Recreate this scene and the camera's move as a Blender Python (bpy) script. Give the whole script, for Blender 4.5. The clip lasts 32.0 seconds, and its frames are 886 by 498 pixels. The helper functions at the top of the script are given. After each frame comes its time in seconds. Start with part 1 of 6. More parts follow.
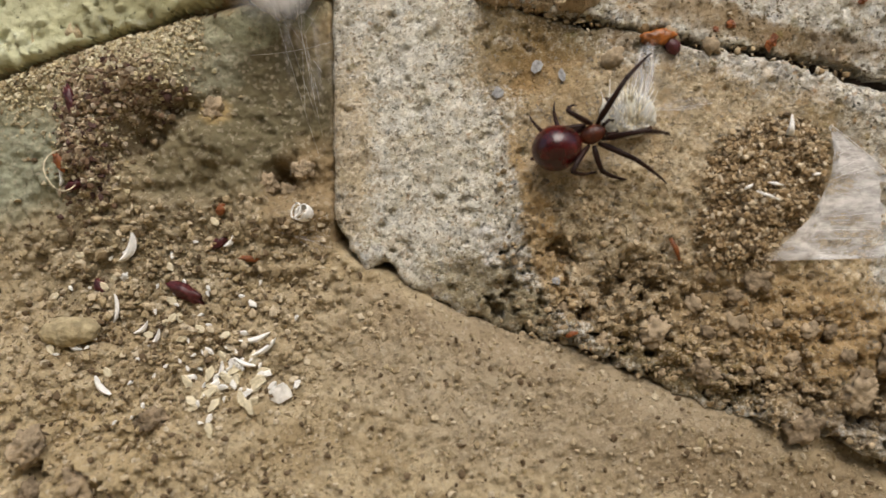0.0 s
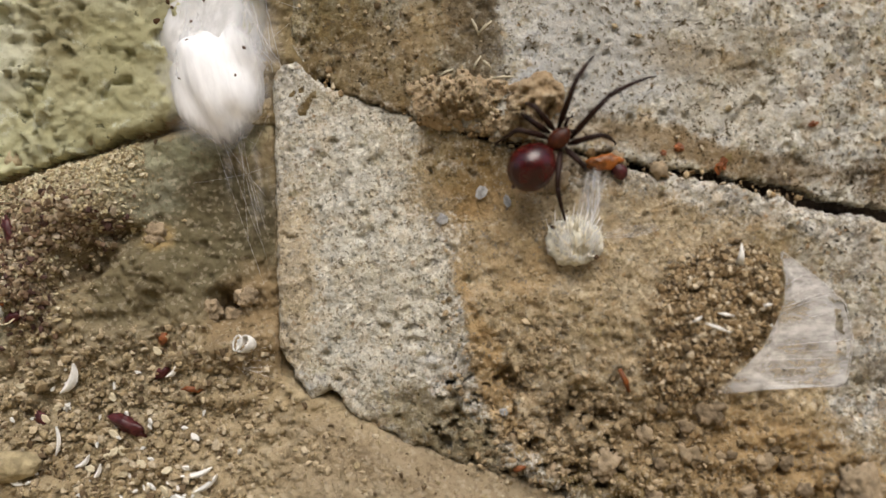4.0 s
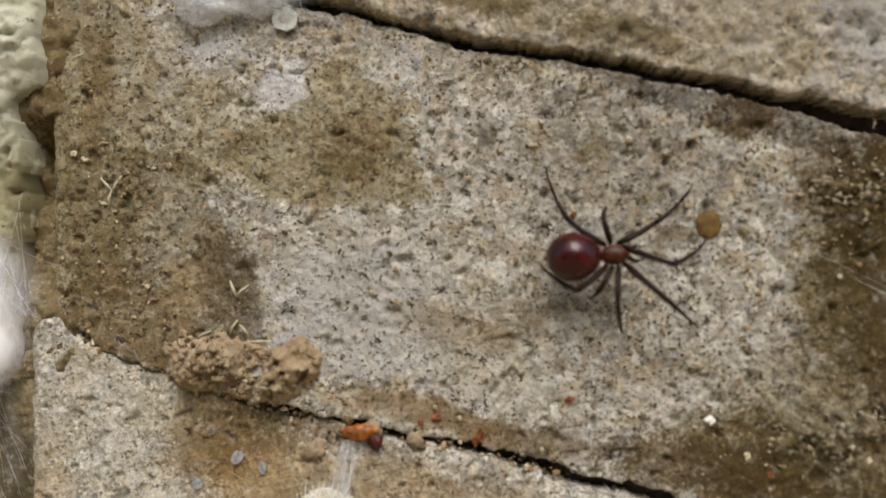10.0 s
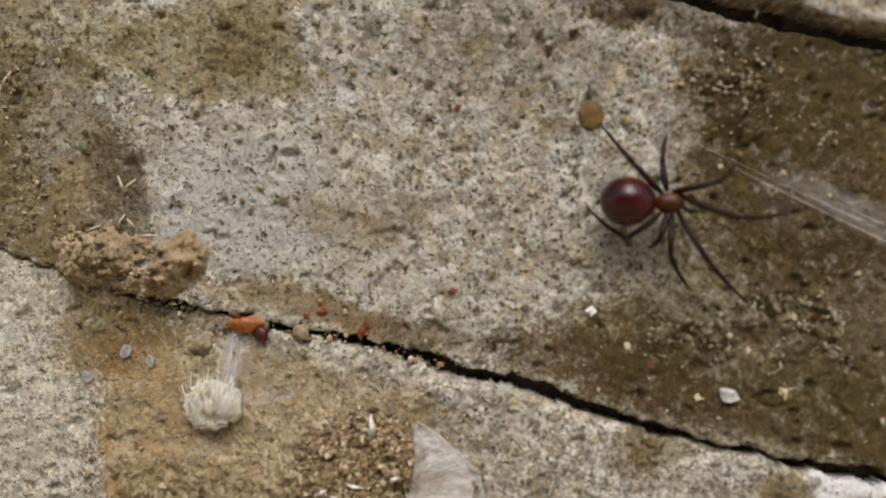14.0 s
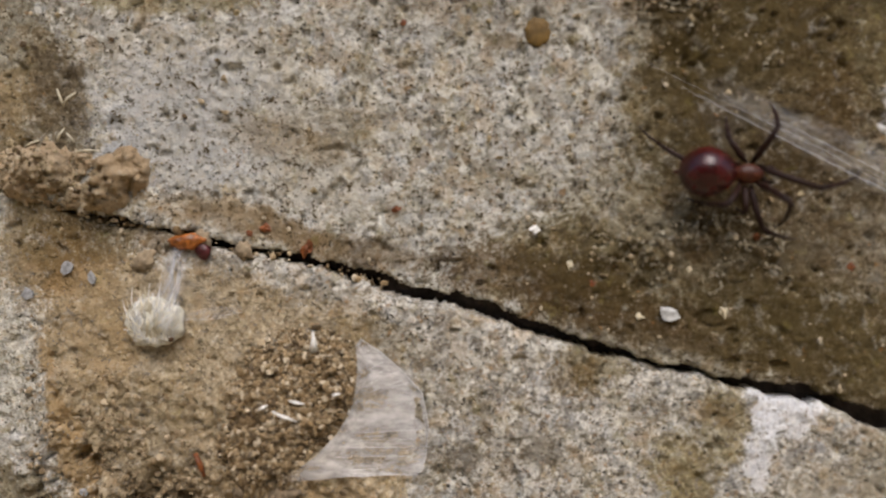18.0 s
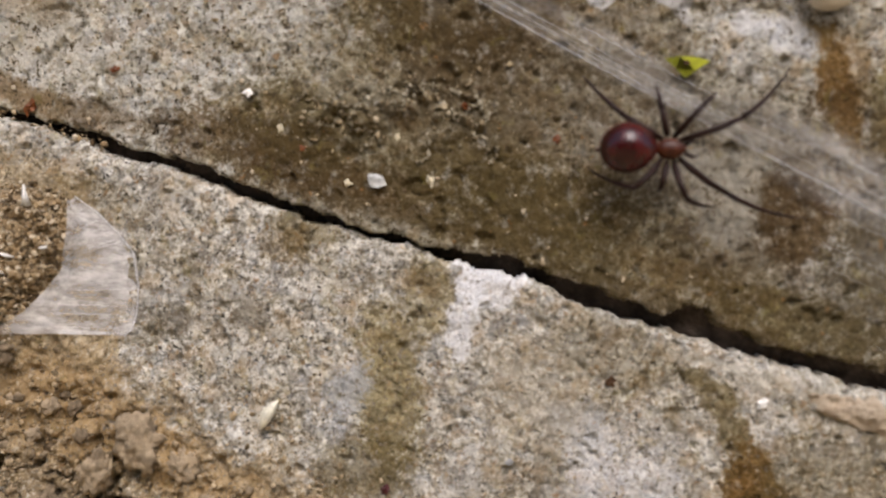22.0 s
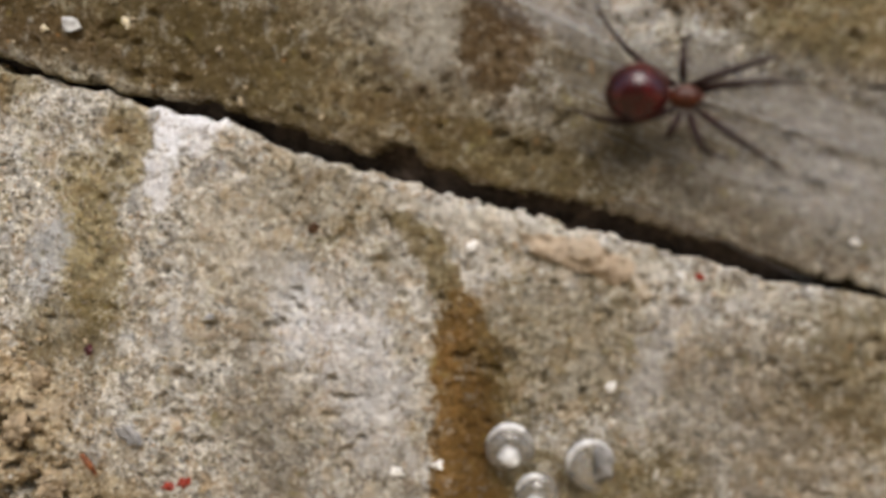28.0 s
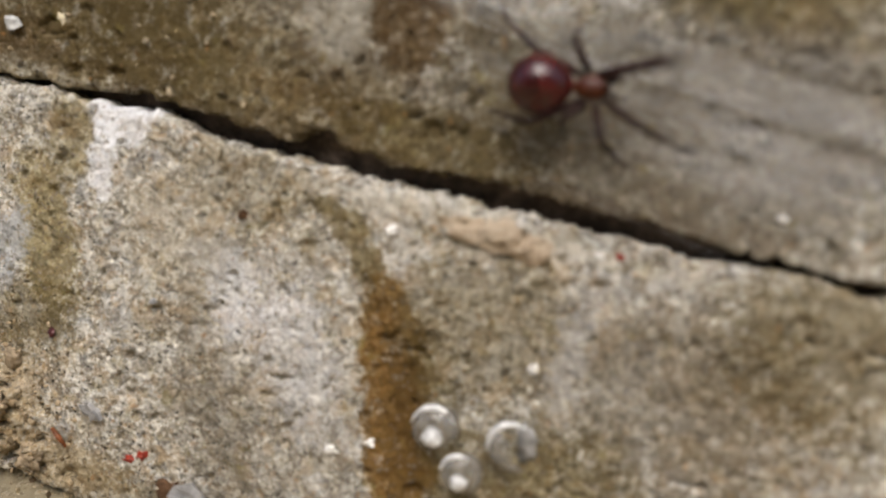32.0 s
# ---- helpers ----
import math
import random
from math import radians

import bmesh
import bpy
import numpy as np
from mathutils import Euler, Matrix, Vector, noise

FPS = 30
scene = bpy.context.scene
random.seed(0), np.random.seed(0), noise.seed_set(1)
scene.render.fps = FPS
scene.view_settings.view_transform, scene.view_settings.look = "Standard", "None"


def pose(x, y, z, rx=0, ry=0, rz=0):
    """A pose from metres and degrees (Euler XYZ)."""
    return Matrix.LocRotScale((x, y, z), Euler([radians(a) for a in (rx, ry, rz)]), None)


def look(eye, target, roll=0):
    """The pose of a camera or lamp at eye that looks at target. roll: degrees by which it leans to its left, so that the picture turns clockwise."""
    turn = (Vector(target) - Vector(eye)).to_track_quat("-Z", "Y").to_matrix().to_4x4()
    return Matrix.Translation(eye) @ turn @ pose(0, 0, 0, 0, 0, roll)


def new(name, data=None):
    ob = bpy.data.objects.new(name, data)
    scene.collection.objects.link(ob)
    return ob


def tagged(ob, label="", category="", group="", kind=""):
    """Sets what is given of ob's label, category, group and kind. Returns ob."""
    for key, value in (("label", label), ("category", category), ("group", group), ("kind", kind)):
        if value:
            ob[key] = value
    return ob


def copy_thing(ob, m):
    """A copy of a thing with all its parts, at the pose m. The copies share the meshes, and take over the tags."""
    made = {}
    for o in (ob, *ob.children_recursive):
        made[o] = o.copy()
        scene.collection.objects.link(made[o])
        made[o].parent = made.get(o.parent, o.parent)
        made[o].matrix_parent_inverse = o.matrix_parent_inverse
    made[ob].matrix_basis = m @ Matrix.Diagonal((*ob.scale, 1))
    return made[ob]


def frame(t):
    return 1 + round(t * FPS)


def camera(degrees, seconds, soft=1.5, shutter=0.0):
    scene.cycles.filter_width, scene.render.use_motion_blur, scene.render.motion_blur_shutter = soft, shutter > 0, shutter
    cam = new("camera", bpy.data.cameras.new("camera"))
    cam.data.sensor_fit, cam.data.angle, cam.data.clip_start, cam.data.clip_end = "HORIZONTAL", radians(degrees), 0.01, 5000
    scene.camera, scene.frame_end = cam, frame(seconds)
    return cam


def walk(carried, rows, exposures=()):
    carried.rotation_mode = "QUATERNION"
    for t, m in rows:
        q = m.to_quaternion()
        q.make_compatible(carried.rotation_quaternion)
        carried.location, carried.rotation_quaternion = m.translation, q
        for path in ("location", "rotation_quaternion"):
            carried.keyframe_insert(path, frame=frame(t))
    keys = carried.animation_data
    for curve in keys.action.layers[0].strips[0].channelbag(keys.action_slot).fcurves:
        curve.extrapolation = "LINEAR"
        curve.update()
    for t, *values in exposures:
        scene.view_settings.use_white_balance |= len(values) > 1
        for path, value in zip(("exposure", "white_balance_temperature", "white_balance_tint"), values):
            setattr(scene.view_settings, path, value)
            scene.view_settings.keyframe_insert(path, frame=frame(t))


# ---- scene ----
cam = camera(60.0, 32.0, soft=1.5, shutter=0.3)
# a small phone lens, focused on the wall at its first distance
cam.data.dof.use_dof, cam.data.dof.focus_distance, cam.data.dof.aperture_fstop = True, 0.134, 7.2
PATH = [
    (0, (0.05845, -0.13340, 0.06348), (0.05188, -0.01361, 0.06080), -0.41),
    (0.5, (0.06299, -0.13282, 0.06690), (0.05648, -0.01303, 0.06382), -0.63),
    (1, (0.06269, -0.13229, 0.06952), (0.05596, -0.01251, 0.06689), -0.93),
    (1.5, (0.06492, -0.13154, 0.06692), (0.05800, -0.01177, 0.06420), -1.44),
    (2, (0.06853, -0.13072, 0.06683), (0.06142, -0.01097, 0.06384), -1.41),
    (2.5, (0.07241, -0.12989, 0.06976), (0.06525, -0.01013, 0.06716), -1.21),
    (3, (0.07098, -0.12988, 0.07617), (0.06357, -0.01013, 0.07395), -1.01),
    (3.5, (0.07026, -0.12978, 0.08052), (0.06245, -0.01005, 0.07871), -1.18),
    (5.5, (0.06645, -0.12873, 0.09098), (0.05837, -0.00900, 0.09027), -0.89),
    (6, (0.06713, -0.12843, 0.09281), (0.05928, -0.00868, 0.09239), -0.79),
    (6.5, (0.07197, -0.12796, 0.09910), (0.06445, -0.00820, 0.09901), -0.92),
    (7, (0.07524, -0.12762, 0.10911), (0.06769, -0.00786, 0.10902), -0.78),
    (7.5, (0.07999, -0.12704, 0.11227), (0.07205, -0.00730, 0.11280), -0.73),
    (8, (0.08247, -0.12661, 0.11017), (0.07473, -0.00686, 0.11128), -0.94),
    (8.5, (0.08938, -0.12585, 0.11522), (0.08100, -0.00615, 0.11691), -0.29),
    (9, (0.09776, -0.12526, 0.12051), (0.08983, -0.00553, 0.12216), 0.05),
    (9.5, (0.10684, -0.12462, 0.12584), (0.09913, -0.00488, 0.12735), -0.18),
    (10, (0.10950, -0.12460, 0.12424), (0.10192, -0.00484, 0.12578), -0.33),
    (10.5, (0.11167, -0.12429, 0.12548), (0.10380, -0.00456, 0.12721), -0.66),
    (11, (0.11346, -0.12442, 0.12859), (0.10632, -0.00463, 0.12935), -0.84),
    (11.5, (0.11611, -0.12425, 0.12363), (0.10795, -0.00453, 0.12305), -0.79),
    (12, (0.12031, -0.12400, 0.12036), (0.11202, -0.00428, 0.11980), -0.80),
    (12.5, (0.12504, -0.12375, 0.11638), (0.11671, -0.00404, 0.11604), -0.62),
    (13, (0.12858, -0.12348, 0.11381), (0.12008, -0.00378, 0.11289), -0.62),
    (13.5, (0.12919, -0.12337, 0.11172), (0.12061, -0.00368, 0.11073), -0.56),
    (14, (0.12892, -0.12353, 0.10887), (0.12055, -0.00382, 0.10844), -0.29),
    (14.5, (0.13059, -0.12339, 0.10728), (0.12224, -0.00368, 0.10648), -0.24),
    (16.5, (0.12966, -0.12221, 0.10688), (0.12459, -0.00236, 0.10381), -0.23),
    (17, (0.12776, -0.12257, 0.10613), (0.12276, -0.00272, 0.10273), -0.12),
    (17.5, (0.13119, -0.12267, 0.10416), (0.12520, -0.00292, 0.09942), -0.14),
    (18, (0.13551, -0.12264, 0.10032), (0.12941, -0.00290, 0.09540), 0.30),
    (18.5, (0.14500, -0.12223, 0.10026), (0.13811, -0.00255, 0.09495), 1.06),
    (19, (0.15029, -0.12211, 0.09544), (0.14323, -0.00242, 0.09043), 2.09),
    (19.5, (0.15652, -0.12205, 0.09067), (0.14861, -0.00239, 0.08638), 3.11),
    (20, (0.16503, -0.12206, 0.08719), (0.15748, -0.00237, 0.08302), 4.39),
    (20.5, (0.17197, -0.12157, 0.08239), (0.16412, -0.00190, 0.07803), 4.57),
    (21, (0.17636, -0.12132, 0.08245), (0.16862, -0.00165, 0.07801), 4.61),
    (21.5, (0.17952, -0.12096, 0.08642), (0.17182, -0.00127, 0.08276), 3.65),
    (22, (0.18423, -0.12112, 0.07951), (0.17608, -0.00148, 0.07507), 2.46),
    (22.5, (0.18363, -0.12135, 0.07747), (0.17586, -0.00167, 0.07336), 2.29),
    (23, (0.18657, -0.12086, 0.07840), (0.17882, -0.00117, 0.07451), 2.00),
    (23.5, (0.19228, -0.12043, 0.07432), (0.18558, -0.00067, 0.07060), 1.95),
    (24, (0.20073, -0.11849, 0.07140), (0.19359, 0.00125, 0.06801), 1.48),
    (24.5, (0.19843, -0.11651, 0.07366), (0.19157, 0.00326, 0.07103), 0.71),
    (25, (0.20382, -0.11405, 0.06996), (0.19664, 0.00570, 0.06692), 0.89),
    (25.5, (0.21484, -0.11268, 0.06319), (0.20714, 0.00700, 0.05879), 1.35),
    (27.5, (0.22678, -0.11248, 0.05560), (0.21226, 0.00658, 0.05210), 1.35),
    (28, (0.23616, -0.10914, 0.05583), (0.22106, 0.00986, 0.05267), 1.37),
    (28.5, (0.24005, -0.10856, 0.05789), (0.22533, 0.01049, 0.05473), 1.12),
    (29, (0.23840, -0.10925, 0.05591), (0.22169, 0.00949, 0.05114), 1.11),
    (29.5, (0.23930, -0.10992, 0.05594), (0.22028, 0.00838, 0.04929), 0.42),
    (30, (0.23931, -0.11117, 0.05572), (0.21894, 0.00673, 0.04650), 0.35),
    (30.5, (0.24146, -0.11101, 0.05612), (0.21992, 0.00657, 0.04550), 0.03),
    (31, (0.24998, -0.10803, 0.05930), (0.22585, 0.00903, 0.04864), -0.24),
    (31.5, (0.25589, -0.10537, 0.06260), (0.22910, 0.01109, 0.05174), -0.03),
    (32, (0.25971, -0.10405, 0.06199), (0.23092, 0.01178, 0.04952), -0.50),
]
walk(cam, [(t, look(eye, target, roll)) for t, eye, target, roll in PATH],
     [(0, 0.6, 6500, 10), (8, 0.49, 6500, 10), (13, 0.43, 6500, 10), (17, 0.4, 6280, 13), (21, 0.57, 6280, 15), (24, 0.67, 6380, 16), (28, 0.7, 6380, 12), (32, 0.73, 6380, 11)])

# ---- daylight: soft, hazy sky with a broad weak sun from above and in front ----
world = bpy.data.worlds.new("world")
scene.world = world
world.use_nodes = True
sky = world.node_tree.nodes.new("ShaderNodeTexSky")
sky.sky_type, sky.sun_disc = "NISHITA", False
sky.sun_elevation, sky.sun_rotation = radians(50), radians(171)
sky.air_density, sky.dust_density, sky.ozone_density = 1.0, 4.0, 1.0
back = world.node_tree.nodes["Background"]
world.node_tree.links.new(sky.outputs[0], back.inputs[0])
back.inputs[1].default_value = 0.12
sun = new("sun", bpy.data.lights.new("sun", "SUN"))
sun.data.energy, sun.data.angle, sun.data.color = 1.45, radians(40), (1.0, 0.97, 0.93)
sun.matrix_world = look((0.15, -0.9, 1.08), (0, 0, 0))

# ---- arithmetic noise on the plane of the wall, in millimetres ----
TABLE = np.random.RandomState(7).rand(512, 512)


def vnoise(x, z, size, seed=0):
    x, z = x / size + seed * 17.3 + 300, z / size + seed * 9.7 + 300
    i, k = np.floor(x).astype(int), np.floor(z).astype(int)
    u, v = x - i, z - k
    u, v = u * u * (3 - 2 * u), v * v * (3 - 2 * v)
    a, b = TABLE[i % 512, k % 512], TABLE[(i + 1) % 512, k % 512]
    c, d = TABLE[i % 512, (k + 1) % 512], TABLE[(i + 1) % 512, (k + 1) % 512]
    return (a * (1 - u) + b * u) * (1 - v) + (c * (1 - u) + d * u) * v - 0.5


def fbm(x, z, size, seed=0, rounds=4, gain=0.5):
    out, amp = 0, 1
    for n in range(rounds):
        out, amp, size = out + amp * vnoise(x, z, size, seed + n), amp * gain, size / 2.03
    return out


def smooth(v, a, b):
    u = np.clip((v - a) / (b - a), 0, 1)
    return u * u * (3 - 2 * u)


def along(points):
    xs, zs = np.array(points).T
    return lambda x: np.interp(x, xs, zs)


def bump_at(x, z, cx, cz, rx, rz, turn=0):
    c, s = math.cos(radians(turn)), math.sin(radians(turn))
    dx, dz = x - cx, z - cz
    return np.exp(-(((dx * c + dz * s) / rx) ** 2 + ((dz * c - dx * s) / rz) ** 2))


# ---- materials ----
class Mat:
    def __init__(self, name, rough=0.85, spec=0.3):
        self.m = bpy.data.materials.new(name)
        self.m.use_nodes = True
        self.t = self.m.node_tree
        self.p = self.t.nodes["Principled BSDF"]
        self.p.inputs["Roughness"].default_value = rough
        self.p.inputs["Specular IOR Level"].default_value = spec
        self.here = self.node("ShaderNodeTexCoord").outputs["Object"]

    def node(self, kind, **inputs):
        n = self.t.nodes.new(kind)
        for key, v in inputs.items():
            self.put(n.inputs[key.replace("_", " ")], v)
        return n

    def put(self, socket, v):
        if isinstance(v, bpy.types.NodeSocket):
            self.t.links.new(v, socket)
        elif isinstance(v, tuple) and len(v) == 3 and socket.type == "RGBA":
            socket.default_value = (*v, 1)
        else:
            socket.default_value = v

    def noise(self, size, detail=4.0, rough=0.55, where=None, colour=False):
        n = self.node("ShaderNodeTexNoise", Scale=1 / size, Detail=detail, Roughness=rough, Vector=where or self.here)
        return n.outputs["Color" if colour else "Fac"]

    def cells(self, size, where=None, out="Color"):
        n = self.node("ShaderNodeTexVoronoi", Scale=1 / size, Vector=where or self.here)
        return n.outputs[out]

    def rise(self, v, a, b, lo=0.0, hi=1.0):
        n = self.node("ShaderNodeMapRange", Value=v)
        n.interpolation_type = "SMOOTHSTEP"
        for k, x in zip(("From Min", "From Max", "To Min", "To Max"), (a, b, lo, hi)):
            n.inputs[k].default_value = x
        return n.outputs[0]

    def mix(self, fac, a, b, blend="MIX"):
        n = self.t.nodes.new("ShaderNodeMix")
        n.data_type, n.blend_type = "RGBA", blend
        self.put(n.inputs[0], fac), self.put(n.inputs[6], a), self.put(n.inputs[7], b)
        return n.outputs[2]

    def math(self, how, a, b=0.0):
        n = self.t.nodes.new("ShaderNodeMath")
        n.operation = how
        self.put(n.inputs[0], a), self.put(n.inputs[1], b)
        return n.outputs[0]

    def vec(self, how, a, b):
        n = self.t.nodes.new("ShaderNodeVectorMath")
        n.operation = how
        self.put(n.inputs[0], a), self.put(n.inputs[1], b)
        return n.outputs[0]

    def warped(self, *steps):
        out = self.here
        for size, amp in steps:
            w = self.vec("SUBTRACT", self.noise(size, 3.0, colour=True), (0.5, 0.5, 0.5))
            out = self.vec("ADD", out, self.vec("MULTIPLY", w, (amp, amp, amp)))
        return out

    def blot(self, where, x, z, rx, rz, turn=0.0, soft=0.35, top=1.0):
        """A stain or painted light of its own shape on the wall's plane, in millimetres."""
        n = self.node("ShaderNodeMapping", Vector=where)
        n.vector_type = "TEXTURE"
        n.inputs["Location"].default_value = (x / 1000, 0, z / 1000)
        n.inputs["Rotation"].default_value = (0, radians(-turn), 0)
        n.inputs["Scale"].default_value = (rx / 1000, 50, rz / 1000)
        far = self.t.nodes.new("ShaderNodeVectorMath")
        far.operation = "LENGTH"
        self.t.links.new(n.outputs[0], far.inputs[0])
        return self.rise(far.outputs["Value"], 1 + soft, 1 - soft, 0.0, top)

    def patch(self, where, points, soft):
        """A stain or painted shade with straight, torn sides on the wall's plane: corners in millimetres, in order,
        bulging outwards.
        """
        cx, cz = sum(p[0] for p in points) / len(points), sum(p[1] for p in points) / len(points)
        out = None
        for (ax, az), (bx, bz) in zip(points, points[1:] + points[:1]):
            nx, nz = az - bz, bx - ax
            far = math.hypot(nx, nz)
            nx, nz = nx / far, nz / far
            if (cx - ax) * nx + (cz - az) * nz < 0:
                nx, nz = -nx, -nz
            n = self.t.nodes.new("ShaderNodeVectorMath")
            n.operation = "DOT_PRODUCT"
            self.put(n.inputs[0], where), self.put(n.inputs[1], (nx * 1000, 0.0, nz * 1000))
            side = self.math("SUBTRACT", n.outputs["Value"], ax * nx + az * nz)
            out = side if out is None else self.math("MINIMUM", out, side)
        return self.rise(out, -soft, soft)

    def relief(self, height, strength, distance):
        n = self.node("ShaderNodeBump", Height=height, Strength=strength, Distance=distance)
        self.t.links.new(n.outputs[0], self.p.inputs["Normal"])

    def done(self, colour, rough=None):
        self.put(self.p.inputs["Base Color"], colour)
        if rough is not None:
            self.put(self.p.inputs["Roughness"], rough)
        return self.m


def grainy(m, pale, tan, dark, fleck=0.72, size=0.00062, fine=1.0, tint=1.0):
    """Sand-grain stone: cells of light and dark grains over soft clouds."""
    w = m.warped((0.0006, 0.0005))
    grain = m.node("ShaderNodeSeparateColor", Color=m.cells(size, w)).outputs
    base = m.mix(m.rise(m.noise(0.009, 5.0, 0.65), 0.38, 0.62), pale, tan)
    base = m.mix(m.rise(m.noise(0.0036, 5.0, 0.7), 0.42, 0.68, 0, 0.40), base, tuple(v * 1.7 for v in dark))
    # tinted mottling: ochre, cool grey and chalky spots two to four millimetres wide
    for size, paint, top, shift in ((0.0036, (0.42, 0.31, 0.12), 0.65, 0.3), (0.0032, (0.37, 0.395, 0.405), 0.7, 0.7), (0.0022, (0.70, 0.68, 0.63), 0.6, 1.1), (0.0019, (0.20, 0.185, 0.15), 0.6, 1.5), (0.0050, (0.43, 0.385, 0.23), 0.5, 1.9)):
        spot = m.noise(size, 3.0, 0.62, where=m.vec("ADD", m.here, (shift, shift * 0.7, shift * 1.3)))
        base = m.mix(m.rise(spot, 0.52, 0.64, 0, top * tint), base, paint)
    base = m.mix(m.rise(m.noise(0.0016, 3.0, 0.7), 0.35, 0.7, 0, 0.42), base, dark)
    base = m.mix(m.rise(grain[0], 0.68, 0.95, 0, fleck * 0.8), base, tuple(v * 0.8 for v in dark))
    base = m.mix(m.rise(grain[1], 0.62, 0.98, 0, fleck * 0.75), base, tuple(min(1, v * 1.45) for v in pale))
    base = m.mix(m.rise(grain[2], 0.88, 0.99, 0, fleck * 0.8), base, (0.34, 0.20, 0.08))
    # fine bright and dark sand grains
    salt = m.node("ShaderNodeSeparateColor", Color=m.cells(0.00048, w)).outputs
    base = m.mix(m.rise(salt[0], 0.66, 0.92, 0, 0.34 * fine), base, tuple(min(1, v * 1.4) for v in pale))
    base = m.mix(m.rise(salt[1], 0.70, 0.92, 0, 0.42 * fine), base, dark)
    # lumps of paler and darker stone one to three millimetres wide
    lump = m.node("ShaderNodeSeparateColor", Color=m.cells(0.0021, m.warped((0.0022, 0.0026), (0.0007, 0.0008)))).outputs
    base = m.mix(m.rise(lump[0], 0.70, 0.95, 0, 0.45), base, tuple(min(1, v * 1.3) for v in pale))
    base = m.mix(m.rise(lump[1], 0.76, 0.97, 0, 0.42), base, tuple(v * 1.5 for v in dark))
    base = m.mix(m.rise(lump[2], 0.80, 0.97, 0, 0.35), base, (0.36, 0.25, 0.13))
    # fine dark pores, deepened in colour to stand for crevice shade
    pore = m.rise(m.noise(0.0009, 2.0, 0.6), 0.60, 0.70, 0, 0.85)
    base = m.mix(pore, base, tuple(v * 0.35 for v in dark))
    high = m.math("ADD", m.math("MULTIPLY", m.noise(0.0007, 4.0, 0.7), 0.7), m.math("MULTIPLY", grain[1], 0.35))
    m.relief(m.math("SUBTRACT", high, m.math("MULTIPLY", pore, 0.5)), 0.9, 0.0008)
    return base


PALE, TAN, DARK = (0.558, 0.53, 0.45), (0.428, 0.38, 0.285), (0.088, 0.072, 0.053)
OLIVE, BROWN, OCHRE, MUD = (0.142, 0.108, 0.034), (0.115, 0.074, 0.028), (0.185, 0.118, 0.028), (0.40, 0.31, 0.178)
CHALKY = (0.84, 0.85, 0.86)
MOSSY = (0.25, 0.21, 0.105)
WHITE, BLUISH, GREY, SAND = (0.74, 0.75, 0.76), (0.47, 0.485, 0.49), (0.205, 0.185, 0.150), (0.43, 0.32, 0.172)


def stone(name, stains_and_shade, pale=PALE, tan=TAN, mottle=1.0, fleck=0.72, fine=0.8, tint=1.0):
    m = Mat(name, 0.88, 0.2)
    col = grainy(m, pale, tan, DARK, fleck, fine=fine, tint=tint)
    # patches of grime, rust and lichen all over, and dark spots painted as shaded pores
    for size, lo, hi, top, paint in ((0.0085, 0.54, 0.62, 0.26, (0.58, 0.59, 0.59)), (0.0072, 0.56, 0.64, 0.40, (0.44, 0.32, 0.18)), (0.0056, 0.57, 0.64, 0.25, (0.64, 0.62, 0.57)), (0.0044, 0.57, 0.65, 0.30, (0.25, 0.24, 0.22)), (0.011, 0.56, 0.66, 0.40, OLIVE), (0.0047, 0.60, 0.68, 0.40, MUD), (0.0031, 0.66, 0.72, 0.5, OCHRE), (0.0062, 0.62, 0.70, 0.45, GREY), (0.0024, 0.63, 0.69, 0.75, tuple(v * 0.7 for v in DARK))):
        where = m.vec("ADD", m.here, (size * 31, size * 17, size * 53))
        col = m.mix(m.rise(m.noise(size, 5.0, 0.68, where=where), lo, hi, 0, top * mottle), col, paint)
    bare = col
    w = m.warped((0.016, 0.007), (0.004, 0.004))
    torn = m.math("ADD", m.math("MULTIPLY", m.math("SUBTRACT", m.noise(0.0028, 6.0, 0.8), 0.5), 1.9), m.math("MULTIPLY", m.math("SUBTRACT", m.noise(0.0007, 2.0, 0.7), 0.5), 0.9))
    for paint, *spread, soft, top in stains_and_shade:
        shape = m.patch(w, spread[0], soft) if len(spread) == 1 else m.blot(w, *spread, soft + 0.15)
        dim, small = sum(paint) < 1.0, len(spread) > 1 and min(spread[2], spread[3]) < 3.0
        mask = m.rise(m.math("ADD", shape, m.math("MULTIPLY", torn, 0.35 if small else 1.0 if dim else 1.5)), 0.16 if dim else 0.34, 0.88 if dim else 0.80, 0.0, top * 0.95)
        deep = sum(paint) < 0.7
        wash = m.mix(1.0, col, tuple(min(1.0, v * (2.3 if deep else 1.9 if dim else 1.6)) for v in paint), "MULTIPLY")
        col = m.mix(mask, col, m.mix(0.35 if deep else 0.5 if dim else 0.72, wash, paint))
    # worn spots where the bare stone shows through, and specks of moss and rust
    col = m.mix(m.rise(m.noise(0.0024, 5.0, 0.75, where=m.vec("ADD", m.here, (0.41, 0.13, 0.27))), 0.52, 0.68, 0, 0.42), col, bare)
    col = m.mix(m.rise(m.noise(0.0035, 4.0, 0.7, where=m.vec("ADD", m.here, (0.77, 0.31, 0.91))), 0.60, 0.70, 0, 0.40), col, (0.20, 0.165, 0.045))
    col = m.mix(m.rise(m.noise(0.0021, 3.0, 0.6, where=m.vec("ADD", m.here, (0.17, 0.61, 0.51))), 0.68, 0.74, 0, 0.6), col, (0.27, 0.14, 0.045))
    return m.done(col)


